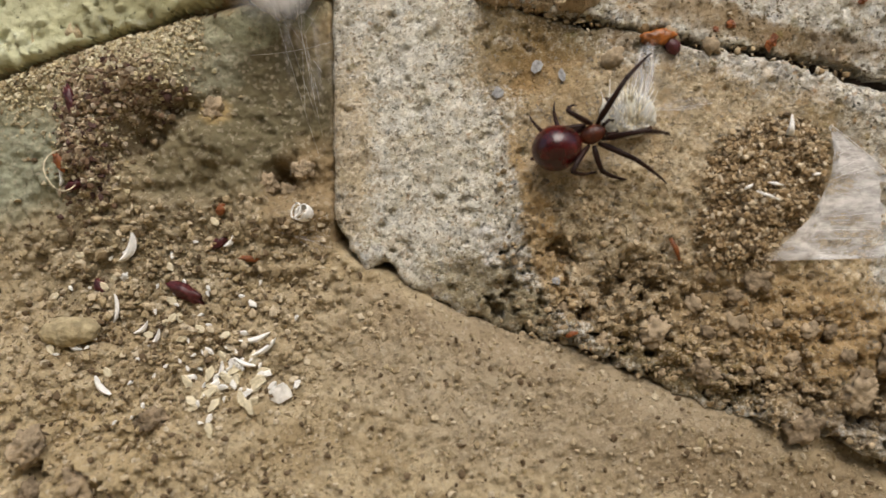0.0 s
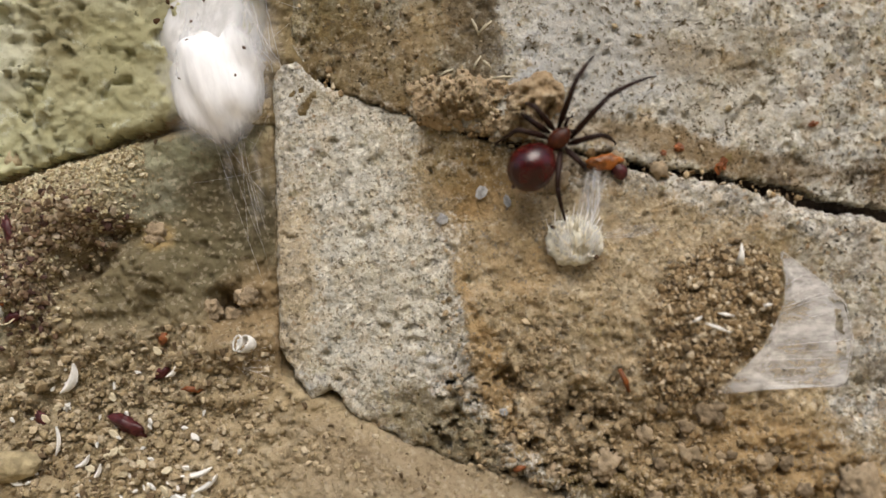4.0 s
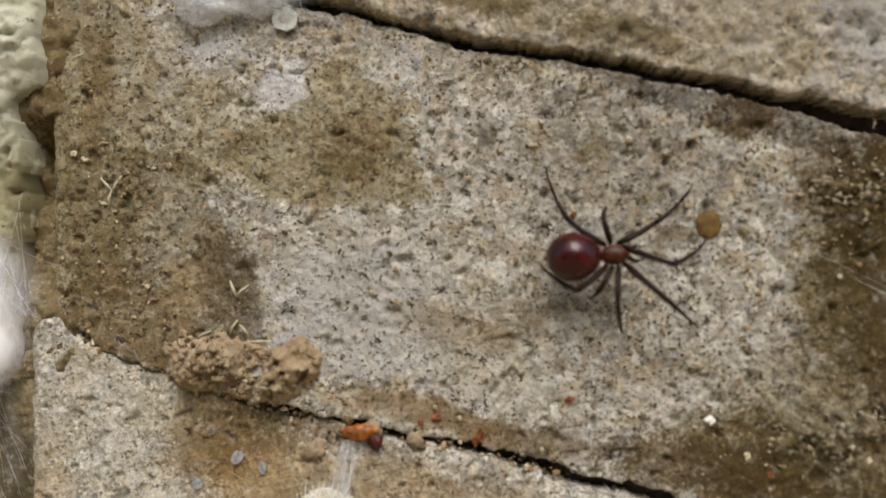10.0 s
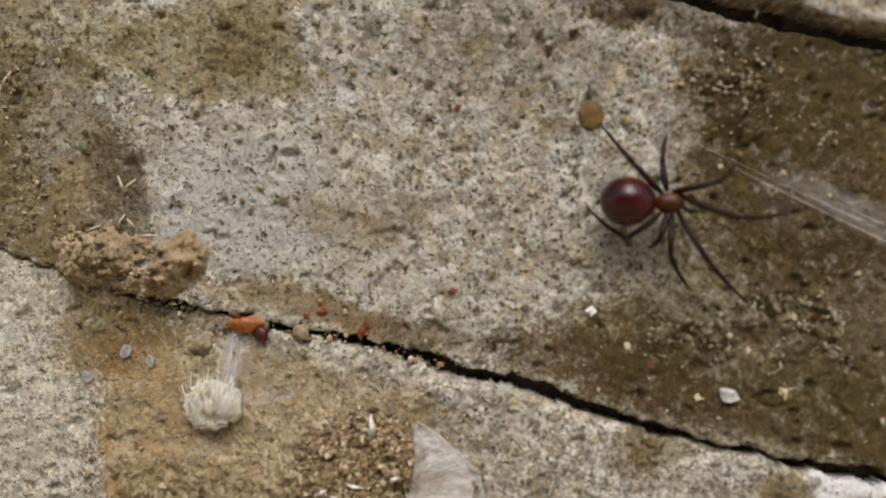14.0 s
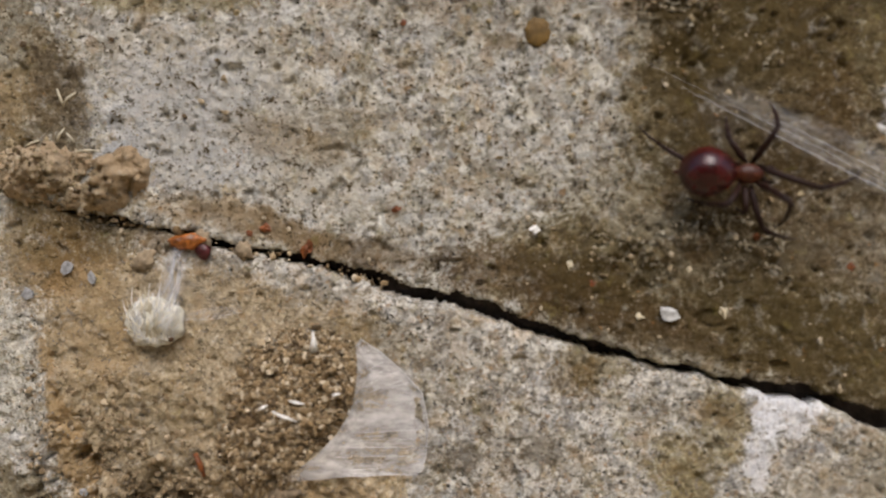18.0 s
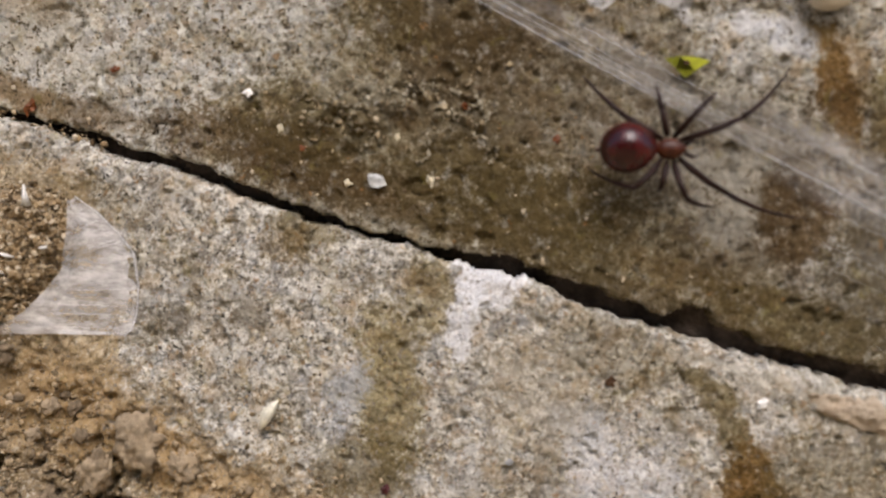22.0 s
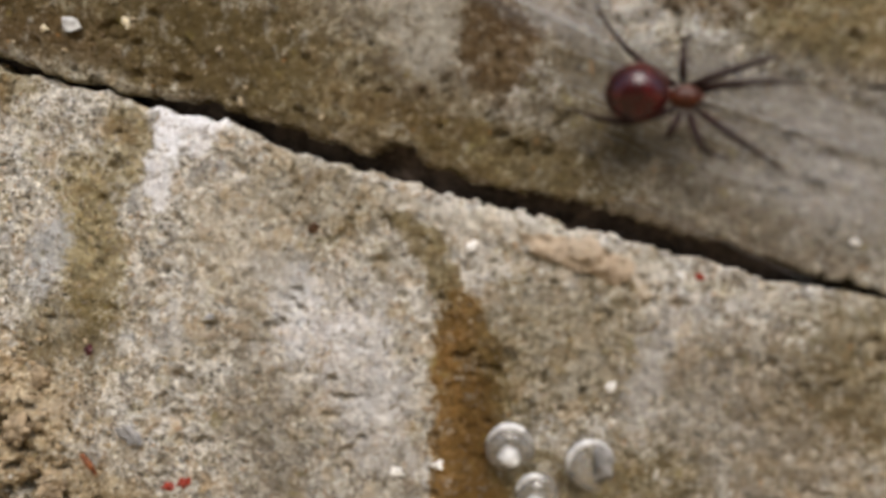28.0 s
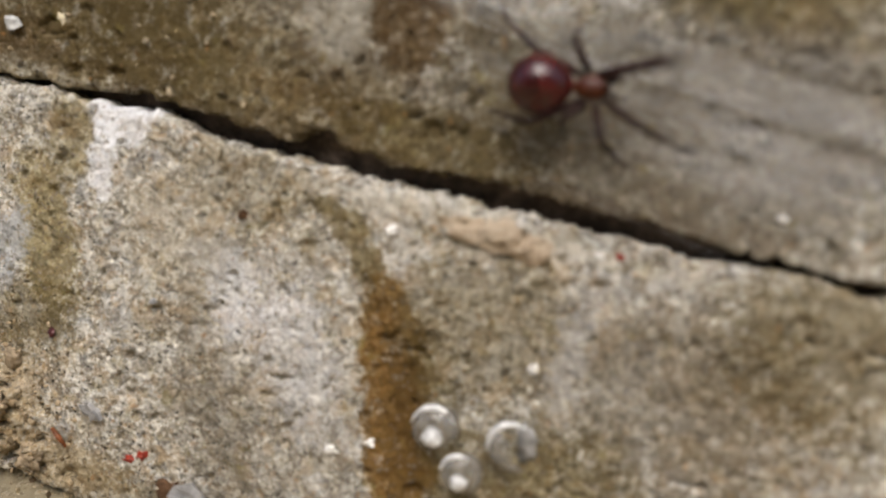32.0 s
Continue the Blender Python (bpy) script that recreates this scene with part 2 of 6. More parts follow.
LOWER = stone("lower_stone", [
    ((0.66, 0.64, 0.54), 46, 84, 16, 36, 0, 0.5, 0.5),
    (MUD, [(64, 99), (63, 80), (67, 64), (75, 47), (84, 41), (124, 38), (124, 60), (116, 86), (94, 91)], 4.5, 0.8), (MUD, 72, 84, 7, 12, 10, 0.45, 0.6), (OCHRE, 63, 95, 9, 9, -25, 0.35, 0.75), (BROWN, 76, 100, 13, 4, -20, 0.4, 0.7), (SAND, 67, 92, 8, 6, 0, 0.5, 0.4), (OLIVE, [(57, 104), (79, 98), (77, 93), (65, 91), (58, 95)], 1.6, 0.55),
    (OLIVE, 60, 52, 12, 6, -25, 0.4, 0.75), ((0.44, 0.325, 0.175), [(61, 82), (68, 80), (71, 66), (78, 54), (76, 46), (70, 50), (65, 66)], 1.2, 0.95), (OLIVE, 82, 66, 12, 9, 0, 0.5, 0.25), (GREY, 84, 58, 10, 9, 0, 0.5, 0.2),
    (BROWN, 99, 51, 14, 5, -18, 0.4, 0.5), (MUD, 112, 44, 28, 13, -16, 0.4, 0.85), (OLIVE, 92, 40, 16, 5, -22, 0.4, 0.8), (SAND, 118, 44, 18, 8, -15, 0.4, 0.7), (SAND, 35, 78, 4, 16, 0, 0.6, 0.5), (BROWN, 118, 32, 14, 4, -20, 0.5, 0.5),
    (MUD, 150, 27, 18, 12, -20, 0.4, 0.8), (SAND, 138, 36, 14, 6, -20, 0.4, 0.7),
    (MOSSY, 168, 52, 5.5, 15, 8, 0.4, 0.9), (OLIVE, 165, 39, 8, 7, 0, 0.45, 0.7), (MOSSY, 173.5, 67, 4, 7, 0, 0.4, 0.8), (BROWN, 172.5, 69.5, 3.2, 1.6, -15, 0.4, 0.5), (CHALKY, [(176.5, 74), (183, 73), (190.5, 71.5), (187, 65.5), (180, 65)], 0.8, 1.0),
    (CHALKY, [(177.8, 70), (183.5, 69), (180.8, 57), (178.4, 56)], 0.8, 0.9), (OLIVE, 176, 10, 18, 5, -14, 0.5, 0.6), (MUD, 168, 14, 12, 5, -14, 0.5, 0.6), (BLUISH, 161, 51, 3.5, 6, -20, 0.4, 0.9), (GREY, 196, 26, 5, 20, 8, 0.5, 0.6), (WHITE, 201, 43, 5, 8, 10, 0.6, 0.7), (BLUISH, 199, 49, 4, 4, 0, 0.5, 0.7),
    # the two thin PALE strips paint the sky-lit rim along the joint
    (WHITE, 211, 33, 6, 13, 5, 0.5, 0.55), (OLIVE, [(213.5, 58.5), (220, 57), (227, 46), (222, 43)], 1.0, 0.85), (OCHRE, [(222, 47), (228, 46), (232, 38), (232.5, 4), (221, 4)], 0.9, 0.95), (OLIVE, 231, 20, 7, 20, 2, 0.35, 0.8), (BROWN, 228, 28, 3, 9, 0, 0.5, 0.5), (GREY, 205, 20, 16, 16, 0, 0.6, 0.4), (PALE, 235, 55.5, 26, 1.8, -14.5, 0.5, 0.6), (PALE, 285, 43.5, 24, 1.8, -13, 0.5, 0.6), ((0.225, 0.13, 0.028), 226, 24, 4.5, 22, 2, 0.4, 0.75),
    (OLIVE, 240, 40, 14, 11, 0, 0.45, 0.6), (OLIVE, 204, 60, 12, 5, -16, 0.5, 0.5), (TAN, 192, 52, 9, 10, 0, 0.5, 0.5), (GREY, 264, 32, 16, 14, 0, 0.5, 0.8), (OLIVE, 248, 14, 14, 13, 0, 0.5, 0.85), (OLIVE, 153, 77, 6, 4, -15, 0.5, 0.75), (OCHRE, 150, 74, 4, 3, -15, 0.5, 0.5),
    (WHITE, 252, 38, 3, 10, -15, 0.6, 0.35), (OCHRE, 276, 26, 12, 14, 0, 0.7, 0.3), (OLIVE, 283, 38, 12, 12, 0, 0.5, 0.7), (OLIVE, 118, 80, 8, 4, -15, 0.6, 0.4), (GREY, 132, 62, 4, 3, 0, 0.5, 0.7), (GREY, 145, 62, 3, 2, 0, 0.5, 0.7),
], (0.585, 0.56, 0.485), (0.46, 0.415, 0.32), fleck=0.75, fine=1.1, tint=0.8)
MIDDLE = stone("middle_stone", [
    (MOSSY, [(30, 176), (48, 172), (54, 150), (48, 118), (30, 118)], 3.0, 0.7), (MOSSY, 62, 146, 9, 9, 0, 0.5, 0.6), (OLIVE, [(38, 144), (62, 143), (71, 133), (71, 120), (76, 110), (64, 106), (44, 108), (36, 116)], 2.0, 0.62), (OCHRE, 50, 114, 14, 7, -25, 0.4, 0.6), (BROWN, 66, 120, 4.5, 10, 15, 0.35, 0.7), (SAND, 58, 119, 5, 5, 0, 0.5, 0.6), (TAN, 52, 155, 8, 10, 0, 0.5, 0.4), (OCHRE, 43.5, 152, 2.6, 13, 0, 0.5, 0.6), (MOSSY, 37, 146, 2.2, 24, 0, 0.5, 0.4),
    (MOSSY, [(83, 157), (86, 157), (96, 147), (100.5, 134), (88, 133), (70, 135), (64, 143)], 1.6, 0.72), (OLIVE, 86, 141, 7, 4, -20, 0.5, 0.4), (OCHRE, 88, 143, 5, 6, 30, 0.5, 0.45), (WHITE, 75, 152.5, 4.5, 3.6, 30, 0.35, 0.85), (WHITE, 63, 160, 6, 3, 0, 0.5, 0.5), (PALE, [(73, 132), (98, 131), (112, 120), (120, 100), (84, 106), (77, 112)], 2.0, 0.55), (BLUISH, 88, 116, 16, 12, -10, 0.6, 0.6), (BLUISH, 77, 108, 5, 4, -40, 0.4, 0.9),
    (GREY, 109, 143.5, 1.6, 1.9, 0, 0.3, 0.9), (OCHRE, 101, 114, 7, 4, 0, 0.6, 0.5), (OCHRE, 110, 112, 4, 3, 0, 0.6, 0.5), (BROWN, 166, 81.0, 24, 2.0, -14.5, 0.6, 0.75), (BROWN, 212, 67.5, 26, 2.0, -14, 0.6, 0.75), (BROWN, 260, 55.5, 26, 1.8, -13.5, 0.6, 0.7),
    # the near-black patch paints shade and grime below the upper stone's edge
    (GREY, 130, 140, 20, 12, -10, 0.6, 0.45), ((0.075, 0.064, 0.052), [(96, 164), (200, 139), (200, 131), (165, 140), (130, 151)], 1.6, 0.75), (BROWN, 150, 147, 6, 4, 0, 0.4, 0.9), (BROWN, 108, 97, 22, 2.5, -13, 0.5, 0.75), (SAND, 98, 99, 18, 3, -13, 0.5, 0.5), (BROWN, 148, 89, 20, 6, -14, 0.45, 0.9),
    (OLIVE, [(156.5, 145), (157, 108), (215, 100), (215, 136)], 4.0, 0.52), ((0.17, 0.10, 0.045), 152, 88, 12, 5, -15, 0.5, 0.6), (OLIVE, [(157, 113), (149, 106), (143, 97), (129, 89), (160, 77), (232, 60), (232, 100), (200, 108)], 4.0, 0.5), ((0.17, 0.10, 0.045), 168, 84, 9, 4, -15, 0.6, 0.5), ((0.17, 0.10, 0.045), 186, 78, 10, 4, -15, 0.6, 0.45), (OLIVE, 170, 96, 24, 17, -10, 0.3, 0.55), (OLIVE, 177, 124, 15, 22, 10, 0.25, 0.8), (BROWN, 190, 98, 24, 24, 0, 0.35, 0.5), (OLIVE, 167, 118, 9, 13, 5, 0.35, 0.75), (OLIVE, 150, 94, 15, 7, -14, 0.45, 0.6), (BROWN, 166, 136, 8, 7, 0, 0.4, 0.8), (OLIVE, 200, 130, 26, 14, -12, 0.4, 0.9), (OCHRE, 190, 119, 4, 7, 0, 0.5, 0.5),
    (OLIVE, 200, 78, 24, 9, -15, 0.4, 0.65), (BROWN, 222, 74, 12, 7, -15, 0.4, 0.5), (OCHRE, 214, 72, 12, 3, -15, 0.5, 0.5), (GREY, 174, 118, 3, 6, -15, 0.4, 0.8),
    (GREY, 220, 90, 12, 14, 20, 0.4, 0.7), (WHITE, 198, 117, 2.3, 4.6, -8, 0.3, 0.85), (WHITE, 209, 117.5, 2.4, 8, 30, 0.3, 0.8), (WHITE, 227, 109.8, 4.2, 3.4, 0, 0.3, 0.7), (WHITE, 222, 111.6, 4, 1.6, -15, 0.3, 0.7), (PALE, [(210, 93), (225, 91), (221, 76), (215, 77)], 1.6, 0.45), (GREY, 238, 70, 10, 8, -15, 0.5, 0.85),
    (OCHRE, [(229.5, 112), (241, 112), (239, 100), (244, 90), (238, 90), (233, 98)], 1.6, 0.95), ((0.21, 0.125, 0.03), 236, 104, 4.5, 7, 10, 0.4, 0.7), (OCHRE, 255.5, 104, 5.5, 8, 0, 0.4, 0.95), (BROWN, 229.5, 82, 6, 8, 20, 0.25, 1.0), (OLIVE, 246, 98, 8, 9, 0, 0.4, 0.9), (GREY, 241, 84, 4, 8, 0, 0.35, 0.8), (GREY, 264, 66, 30, 17, -16, 0.3, 0.95), (OLIVE, 276, 84, 14, 8, -15, 0.4, 0.9), (GREY, 284, 72, 10, 8, -15, 0.5, 0.8), (BROWN, 262, 92, 12, 6, 0, 0.4, 0.8),
    (OLIVE, 232, 66, 18, 5, -16, 0.5, 0.85), (BROWN, 236, 90, 9, 12, 10, 0.4, 0.6), (OLIVE, 250, 74, 16, 9, -16, 0.4, 0.7), (GREY, 268, 68, 22, 12, -16, 0.4, 0.7), (BROWN, 178, 120, 16, 24, 5, 0.4, 0.4), (OLIVE, 186, 82, 20, 9, -15, 0.4, 0.75), (OLIVE, 172, 131, 10, 12, 0, 0.4, 0.7),
], (0.605, 0.59, 0.515), (0.455, 0.425, 0.335), fleck=0.40, fine=0.6, tint=0.8)
UPPER = stone("upper_stone", [(TAN, 130, 165, 40, 10, -10, 0.6, 0.6), (BLUISH, 172, 160, 12, 8, -12, 0.5, 0.7), (OLIVE, 105, 168, 14, 4, -10, 0.5, 0.8), (OLIVE, 130, 160, 10, 3, -10, 0.5, 0.7)], (0.52, 0.47, 0.37), (0.42, 0.365, 0.265))


def plaster():
    """Old green limewash over lumpy render."""
    m = Mat("green_render", 0.75, 0.3)
    w = m.warped((0.012, 0.008), (0.002, 0.003))
    col = m.mix(m.rise(m.noise(0.016, 5.0, 0.6), 0.35, 0.65), (0.43, 0.43, 0.245), (0.55, 0.55, 0.355))
    col = m.mix(m.rise(m.noise(0.0035, 4.0, 0.65), 0.55, 0.75, 0, 0.6), col, (0.19, 0.175, 0.09))
    for x, z, rx, rz, top in ((26, 150, 10, 18, 0.6), (-5, 125, 5, 12, 0.5), (31, 118, 4, 22, 0.9), (4, 112, 30, 14, 0.45), (10, 132, 16, 9, 0.35)):
        col = m.mix(m.blot(w, x, z, rx, rz, 0, 0.5, top), col, (0.17, 0.135, 0.06))
    for x, z, rx, rz, top in ((-14, 118, 5, 9, 0.35), (18, 160, 20, 14, 0.7), (22, 146, 8, 6, 0.4), (8, 140, 12, 12, 0.5)):
        col = m.mix(m.blot(w, x, z, rx, rz, 0, 0.6, top), col, (0.62, 0.62, 0.52))
    col = m.mix(m.rise(m.noise(0.0016, 4.0, 0.7), 0.58, 0.70, 0, 0.5), col, (0.16, 0.15, 0.07))
    pit = m.rise(m.noise(0.0022, 3.0, 0.6), 0.64, 0.72, 0, 0.8)
    col = m.mix(pit, col, (0.075, 0.07, 0.035))
    col = m.mix(m.rise(m.noise(0.0055, 5.0, 0.7), 0.56, 0.66, 0, 0.55), col, (0.52, 0.53, 0.42))
    m.relief(m.math("SUBTRACT", m.noise(0.0022, 6.0, 0.7), m.math("MULTIPLY", pit, 0.6)), 0.6, 0.0010)
    return m.done(col)


def soil(name, stains_and_shade, light=(0.468, 0.38, 0.235), mid=(0.348, 0.267, 0.15), dark=(0.10, 0.072, 0.042)):
    m = Mat(name, 0.95, 0.12)
    w = m.warped((0.016, 0.012), (0.003, 0.004))
    grain = m.node("ShaderNodeSeparateColor", Color=m.cells(0.0006, m.warped((0.0006, 0.0005)))).outputs
    col = m.mix(m.rise(m.noise(0.008, 5.0, 0.65), 0.35, 0.65), light, mid)
    for paint, x, z, rx, rz, turn, soft, top in stains_and_shade:
        col = m.mix(m.blot(w, x, z, rx, rz, turn, soft, top), col, paint)
    col = m.mix(m.rise(m.noise(0.0042, 6.0, 0.75), 0.50, 0.72, 0, 0.55), col, dark)
    col = m.mix(m.rise(m.noise(0.0011, 3.0, 0.7), 0.5, 0.75, 0, 0.4), col, dark)
    col = m.mix(m.rise(grain[0], 0.80, 0.93, 0, 0.28), col, (0.54, 0.47, 0.35))
    col = m.mix(m.rise(grain[1], 0.86, 0.95, 0, 0.35), col, dark)
    m.relief(m.math("ADD", m.noise(0.0012, 5.0, 0.7), m.math("MULTIPLY", grain[2], 0.4)), 0.9, 0.0009)
    return m.done(col)


BANK = soil("bank_soil", [
    # dark olive mud at 20, 86 and 8, 78 has shade painted in
    ((0.115, 0.098, 0.054), 20, 86, 13, 16, 20, 0.35, 0.97), ((0.31, 0.32, 0.225), -24, 78, 11, 13, 0, 0.35, 0.95), ((0.165, 0.14, 0.078), 8, 78, 13, 10, 30, 0.45, 0.9),
    # the blot at -1, 82 paints shade into the pocket under the overhang
    ((0.29, 0.285, 0.20), 9, 94, 6, 5, 20, 0.4, 0.8), ((0.33, 0.345, 0.235), 18, 101, 14, 2.5, 15, 0.4, 0.8), ((0.40, 0.36, 0.24), -10, 93, 20, 5, 17, 0.5, 0.7), ((0.15, 0.115, 0.065), -1, 82, 8, 3, 37, 0.4, 0.7), ((0.38, 0.28, 0.13), 9.5, 85.3, 3, 3, 0, 0.4, 0.9), ((0.30, 0.21, 0.11), 27, 70, 7, 9, 0, 0.4, 0.7), ((0.36, 0.295, 0.20), 70, 35, 40, 12, -15, 0.5, 0.7),
    ((0.26, 0.195, 0.115), 108, 20, 34, 8, -17, 0.5, 0.75), ((0.22, 0.19, 0.125), 168, 2, 34, 9, -14, 0.5, 0.8), ((0.24, 0.20, 0.125), -2, 60, 24, 11, 0, 0.5, 0.6), ((0.42, 0.32, 0.17), -10, 28, 16, 8, 0, 0.5, 0.6), ((0.30, 0.23, 0.14), 55, 46, 30, 3, -20, 0.5, 0.6),
])


def plain(name, colour, rough=0.7, spec=0.3, size=0.001, vary=0.35, bump=0.0):
    m = Mat(name, rough, spec)
    low = tuple(v * (1 - vary) for v in colour)
    col = m.mix(m.rise(m.noise(size, 4.0, 0.6), 0.3, 0.7), low, colour)
    if bump:
        m.relief(m.noise(size * 0.6, 3.0, 0.6), bump, size * 0.4)
    return m.done(col)


def crumbs_mat(name, tones, rough=0.9):
    m = Mat(name, rough, 0.2)
    pick = m.node("ShaderNodeNewGeometry").outputs["Random Per Island"]
    col = tones[0]
    for n, tone in enumerate(tones[1:], 1):
        edge = n / len(tones)
        col = m.mix(m.rise(pick, edge - 0.01, edge + 0.01), col, tone)
    col = m.mix(m.rise(m.noise(0.0005, 3.0, 0.6), 0.4, 0.75, 0, 0.5), col, (0.06, 0.045, 0.03))
    return m.done(col)


CRUMB = crumbs_mat("soil_crumbs", [(0.37, 0.295, 0.17), (0.27, 0.205, 0.115), (0.45, 0.365, 0.235), (0.13, 0.09, 0.05), (0.36, 0.28, 0.165), (0.50, 0.42, 0.29)])
GRIT = crumbs_mat("mound_grit", [(0.31, 0.22, 0.115), (0.20, 0.135, 0.065), (0.42, 0.32, 0.185), (0.10, 0.068, 0.034), (0.55, 0.46, 0.32), (0.26, 0.18, 0.09)], 0.55)
MUD_CRUMB = crumbs_mat("mud_crumbs", [(0.38, 0.29, 0.17), (0.29, 0.215, 0.125), (0.45, 0.355, 0.225), (0.17, 0.125, 0.07), (0.34, 0.26, 0.155)])
CLAY = plain("dry_mud", (0.40, 0.31, 0.20), 0.95, 0.1, 0.002, 0.5, 0.8)
CLAY_DARK = plain("damp_mud", (0.29, 0.22, 0.14), 0.95, 0.1, 0.002, 0.6, 0.8)


def silk(name, thick, stretch=(1, 1, 1), tone=(0.80, 0.80, 0.80), size=0.0012, fade=None, slant=0.0):
    """Spun silk: thin veils of white thread that let the ground show through. fade: half width and height, in millimetres, towards which it thins out."""
    m = Mat(name, 0.6, 0.3)
    n = m.node("ShaderNodeMapping", Vector=m.here)
    n.vector_type = "TEXTURE"
    n.inputs["Scale"].default_value = tuple(1 / v for v in stretch)
    n.inputs["Rotation"].default_value = (0, radians(slant), 0)
    thread = m.noise(size, 6.0, 0.7, where=n.outputs[0])
    cover = m.rise(thread, 0.30, 0.72, thick[0], thick[1])
    if fade:
        d = m.node("ShaderNodeMapping", Vector=m.here)
        d.inputs["Scale"].default_value = (1000 / fade[0], 1000 / fade[1], 1000 / fade[2] if len(fade) > 2 else 0)
        far = m.t.nodes.new("ShaderNodeVectorMath")
        far.operation = "LENGTH"
        m.t.links.new(d.outputs[0], far.inputs[0])
        cover = m.math("MULTIPLY", cover, m.rise(m.math("ADD", far.outputs["Value"], m.math("MULTIPLY", thread, 0.5)), 1.25, 0.75))
    m.put(m.p.inputs["Alpha"], cover)
    m.put(m.p.inputs["Base Color"], tone)
    m.relief(thread, 0.4, 0.0004)
    return m.m


# ---- builders ----
def mesh_of(name, verts, faces, mat, shade=True):
    me = bpy.data.meshes.new(name)
    me.from_pydata(verts, [], faces)
    me.materials.append(mat)
    if shade:
        me.polygons.foreach_set("use_smooth", [True] * len(me.polygons))
    me.update()
    return me


def part(name, bm, material, parent=None, label="", at=None, shade=True):
    me = bpy.data.meshes.new(name)
    bm.to_mesh(me)
    bm.free()
    me.materials.append(material)
    me.polygons.foreach_set("use_smooth", [shade] * len(me.polygons))
    ob = new(name, me)
    if at is not None:
        ob.matrix_basis = at
    ob.parent = parent
    return tagged(ob, label)


def field(name, box, step, inside, depth, mat, back=40.0, parent=None):
    """A block of stone or earth: a fine relief over the wall's plane, cut by its outline, with sides and a back. Millimetres."""
    x0, x1, z0, z1 = box
    nx, nz = int((x1 - x0) / step) + 1, int((z1 - z0) / step) + 1
    x, z = np.meshgrid(np.linspace(x0, x1, nx), np.linspace(z0, z1, nz), indexing="ij")
    d = inside(x, z)
    y = depth(x, z, d)
    idx = np.arange(nx * nz).reshape(nx, nz)
    a, b, c, e = idx[:-1, :-1], idx[1:, :-1], idx[1:, 1:], idx[:-1, 1:]
    ok = (d > 0).ravel()
    quads = np.stack([a, b, c, e], -1).reshape(-1, 4)
    quads = quads[ok[quads].all(1)]
    edges = np.concatenate([quads[:, [n, (n + 1) % 4]] for n in range(4)])
    key = np.sort(edges, 1)
    key = key[:, 0].astype(np.int64) * (nx * nz) + key[:, 1]
    _, first, count = np.unique(key, return_index=True, return_counts=True)
    rim = edges[first[count == 1]]
    used = np.unique(quads)
    remap = np.full(nx * nz, -1)
    remap[used] = np.arange(len(used))
    front = np.stack([x.ravel()[used], y.ravel()[used], z.ravel()[used]], 1)
    rv = np.unique(rim)
    behind = np.stack([x.ravel()[rv], np.full(len(rv), back), z.ravel()[rv]], 1)
    rmap = np.full(nx * nz, -1)
    rmap[rv] = len(used) + np.arange(len(rv))
    sides = np.stack([remap[rim[:, 1]], remap[rim[:, 0]], rmap[rim[:, 0]], rmap[rim[:, 1]]], 1)
    verts = np.concatenate([front, behind]) / 1000
    faces = np.concatenate([remap[quads], sides])
    me = bpy.data.meshes.new(name)
    me.vertices.add(len(verts))
    me.vertices.foreach_set("co", verts.ravel())
    me.loops.add(faces.size)
    me.loops.foreach_set("vertex_index", faces.ravel().astype(np.int32))
    me.polygons.add(len(faces))
    me.polygons.foreach_set("loop_start", np.arange(0, faces.size, 4, dtype=np.int32))
    me.polygons.foreach_set("use_smooth", np.ones(len(faces), bool))
    me.update(calc_edges=True)
    me.materials.append(mat)
    ob = new(name, me)
    ob.parent = parent
    return ob


def rounded(a, b, r):
    """The distance inside a corner whose two sides are a and b away, rounded by r."""
    near = np.minimum(a, b)
    both = (a < r) & (b < r)
    return np.where(both, r - np.hypot(np.minimum(a, r) - r, np.minimum(b, r) - r), near)


def turned(d, r):
    """How far the worn edge falls back at d from the outline."""
    u = np.clip(1 - d / r, 0, 1)
    return r * (1 - np.sqrt(1 - np.minimum(u, 0.999) ** 2))


def lump_bm(rx, ry, rz, rough=0.25, seed=0, detail=2):
    bm = bmesh.new()
    bmesh.ops.create_icosphere(bm, subdivisions=detail, radius=1)
    for v in bm.verts:
        q = Vector((v.co.x * rx, v.co.y * ry, v.co.z * rz)) / (rx * ry * rz) ** (1 / 3)
        k = 1 + rough * noise.fractal(q * 1.6 + Vector((seed * 3.1, seed * 7.7, 0)), 0.8, 2.0, 5)
        k += 0.3 * rough * noise.noise(q * 7.0 + Vector((seed, 0, seed)))
        v.co = Vector((v.co.x * rx, v.co.y * ry, v.co.z * rz)) * (k / 1000)
    return bm


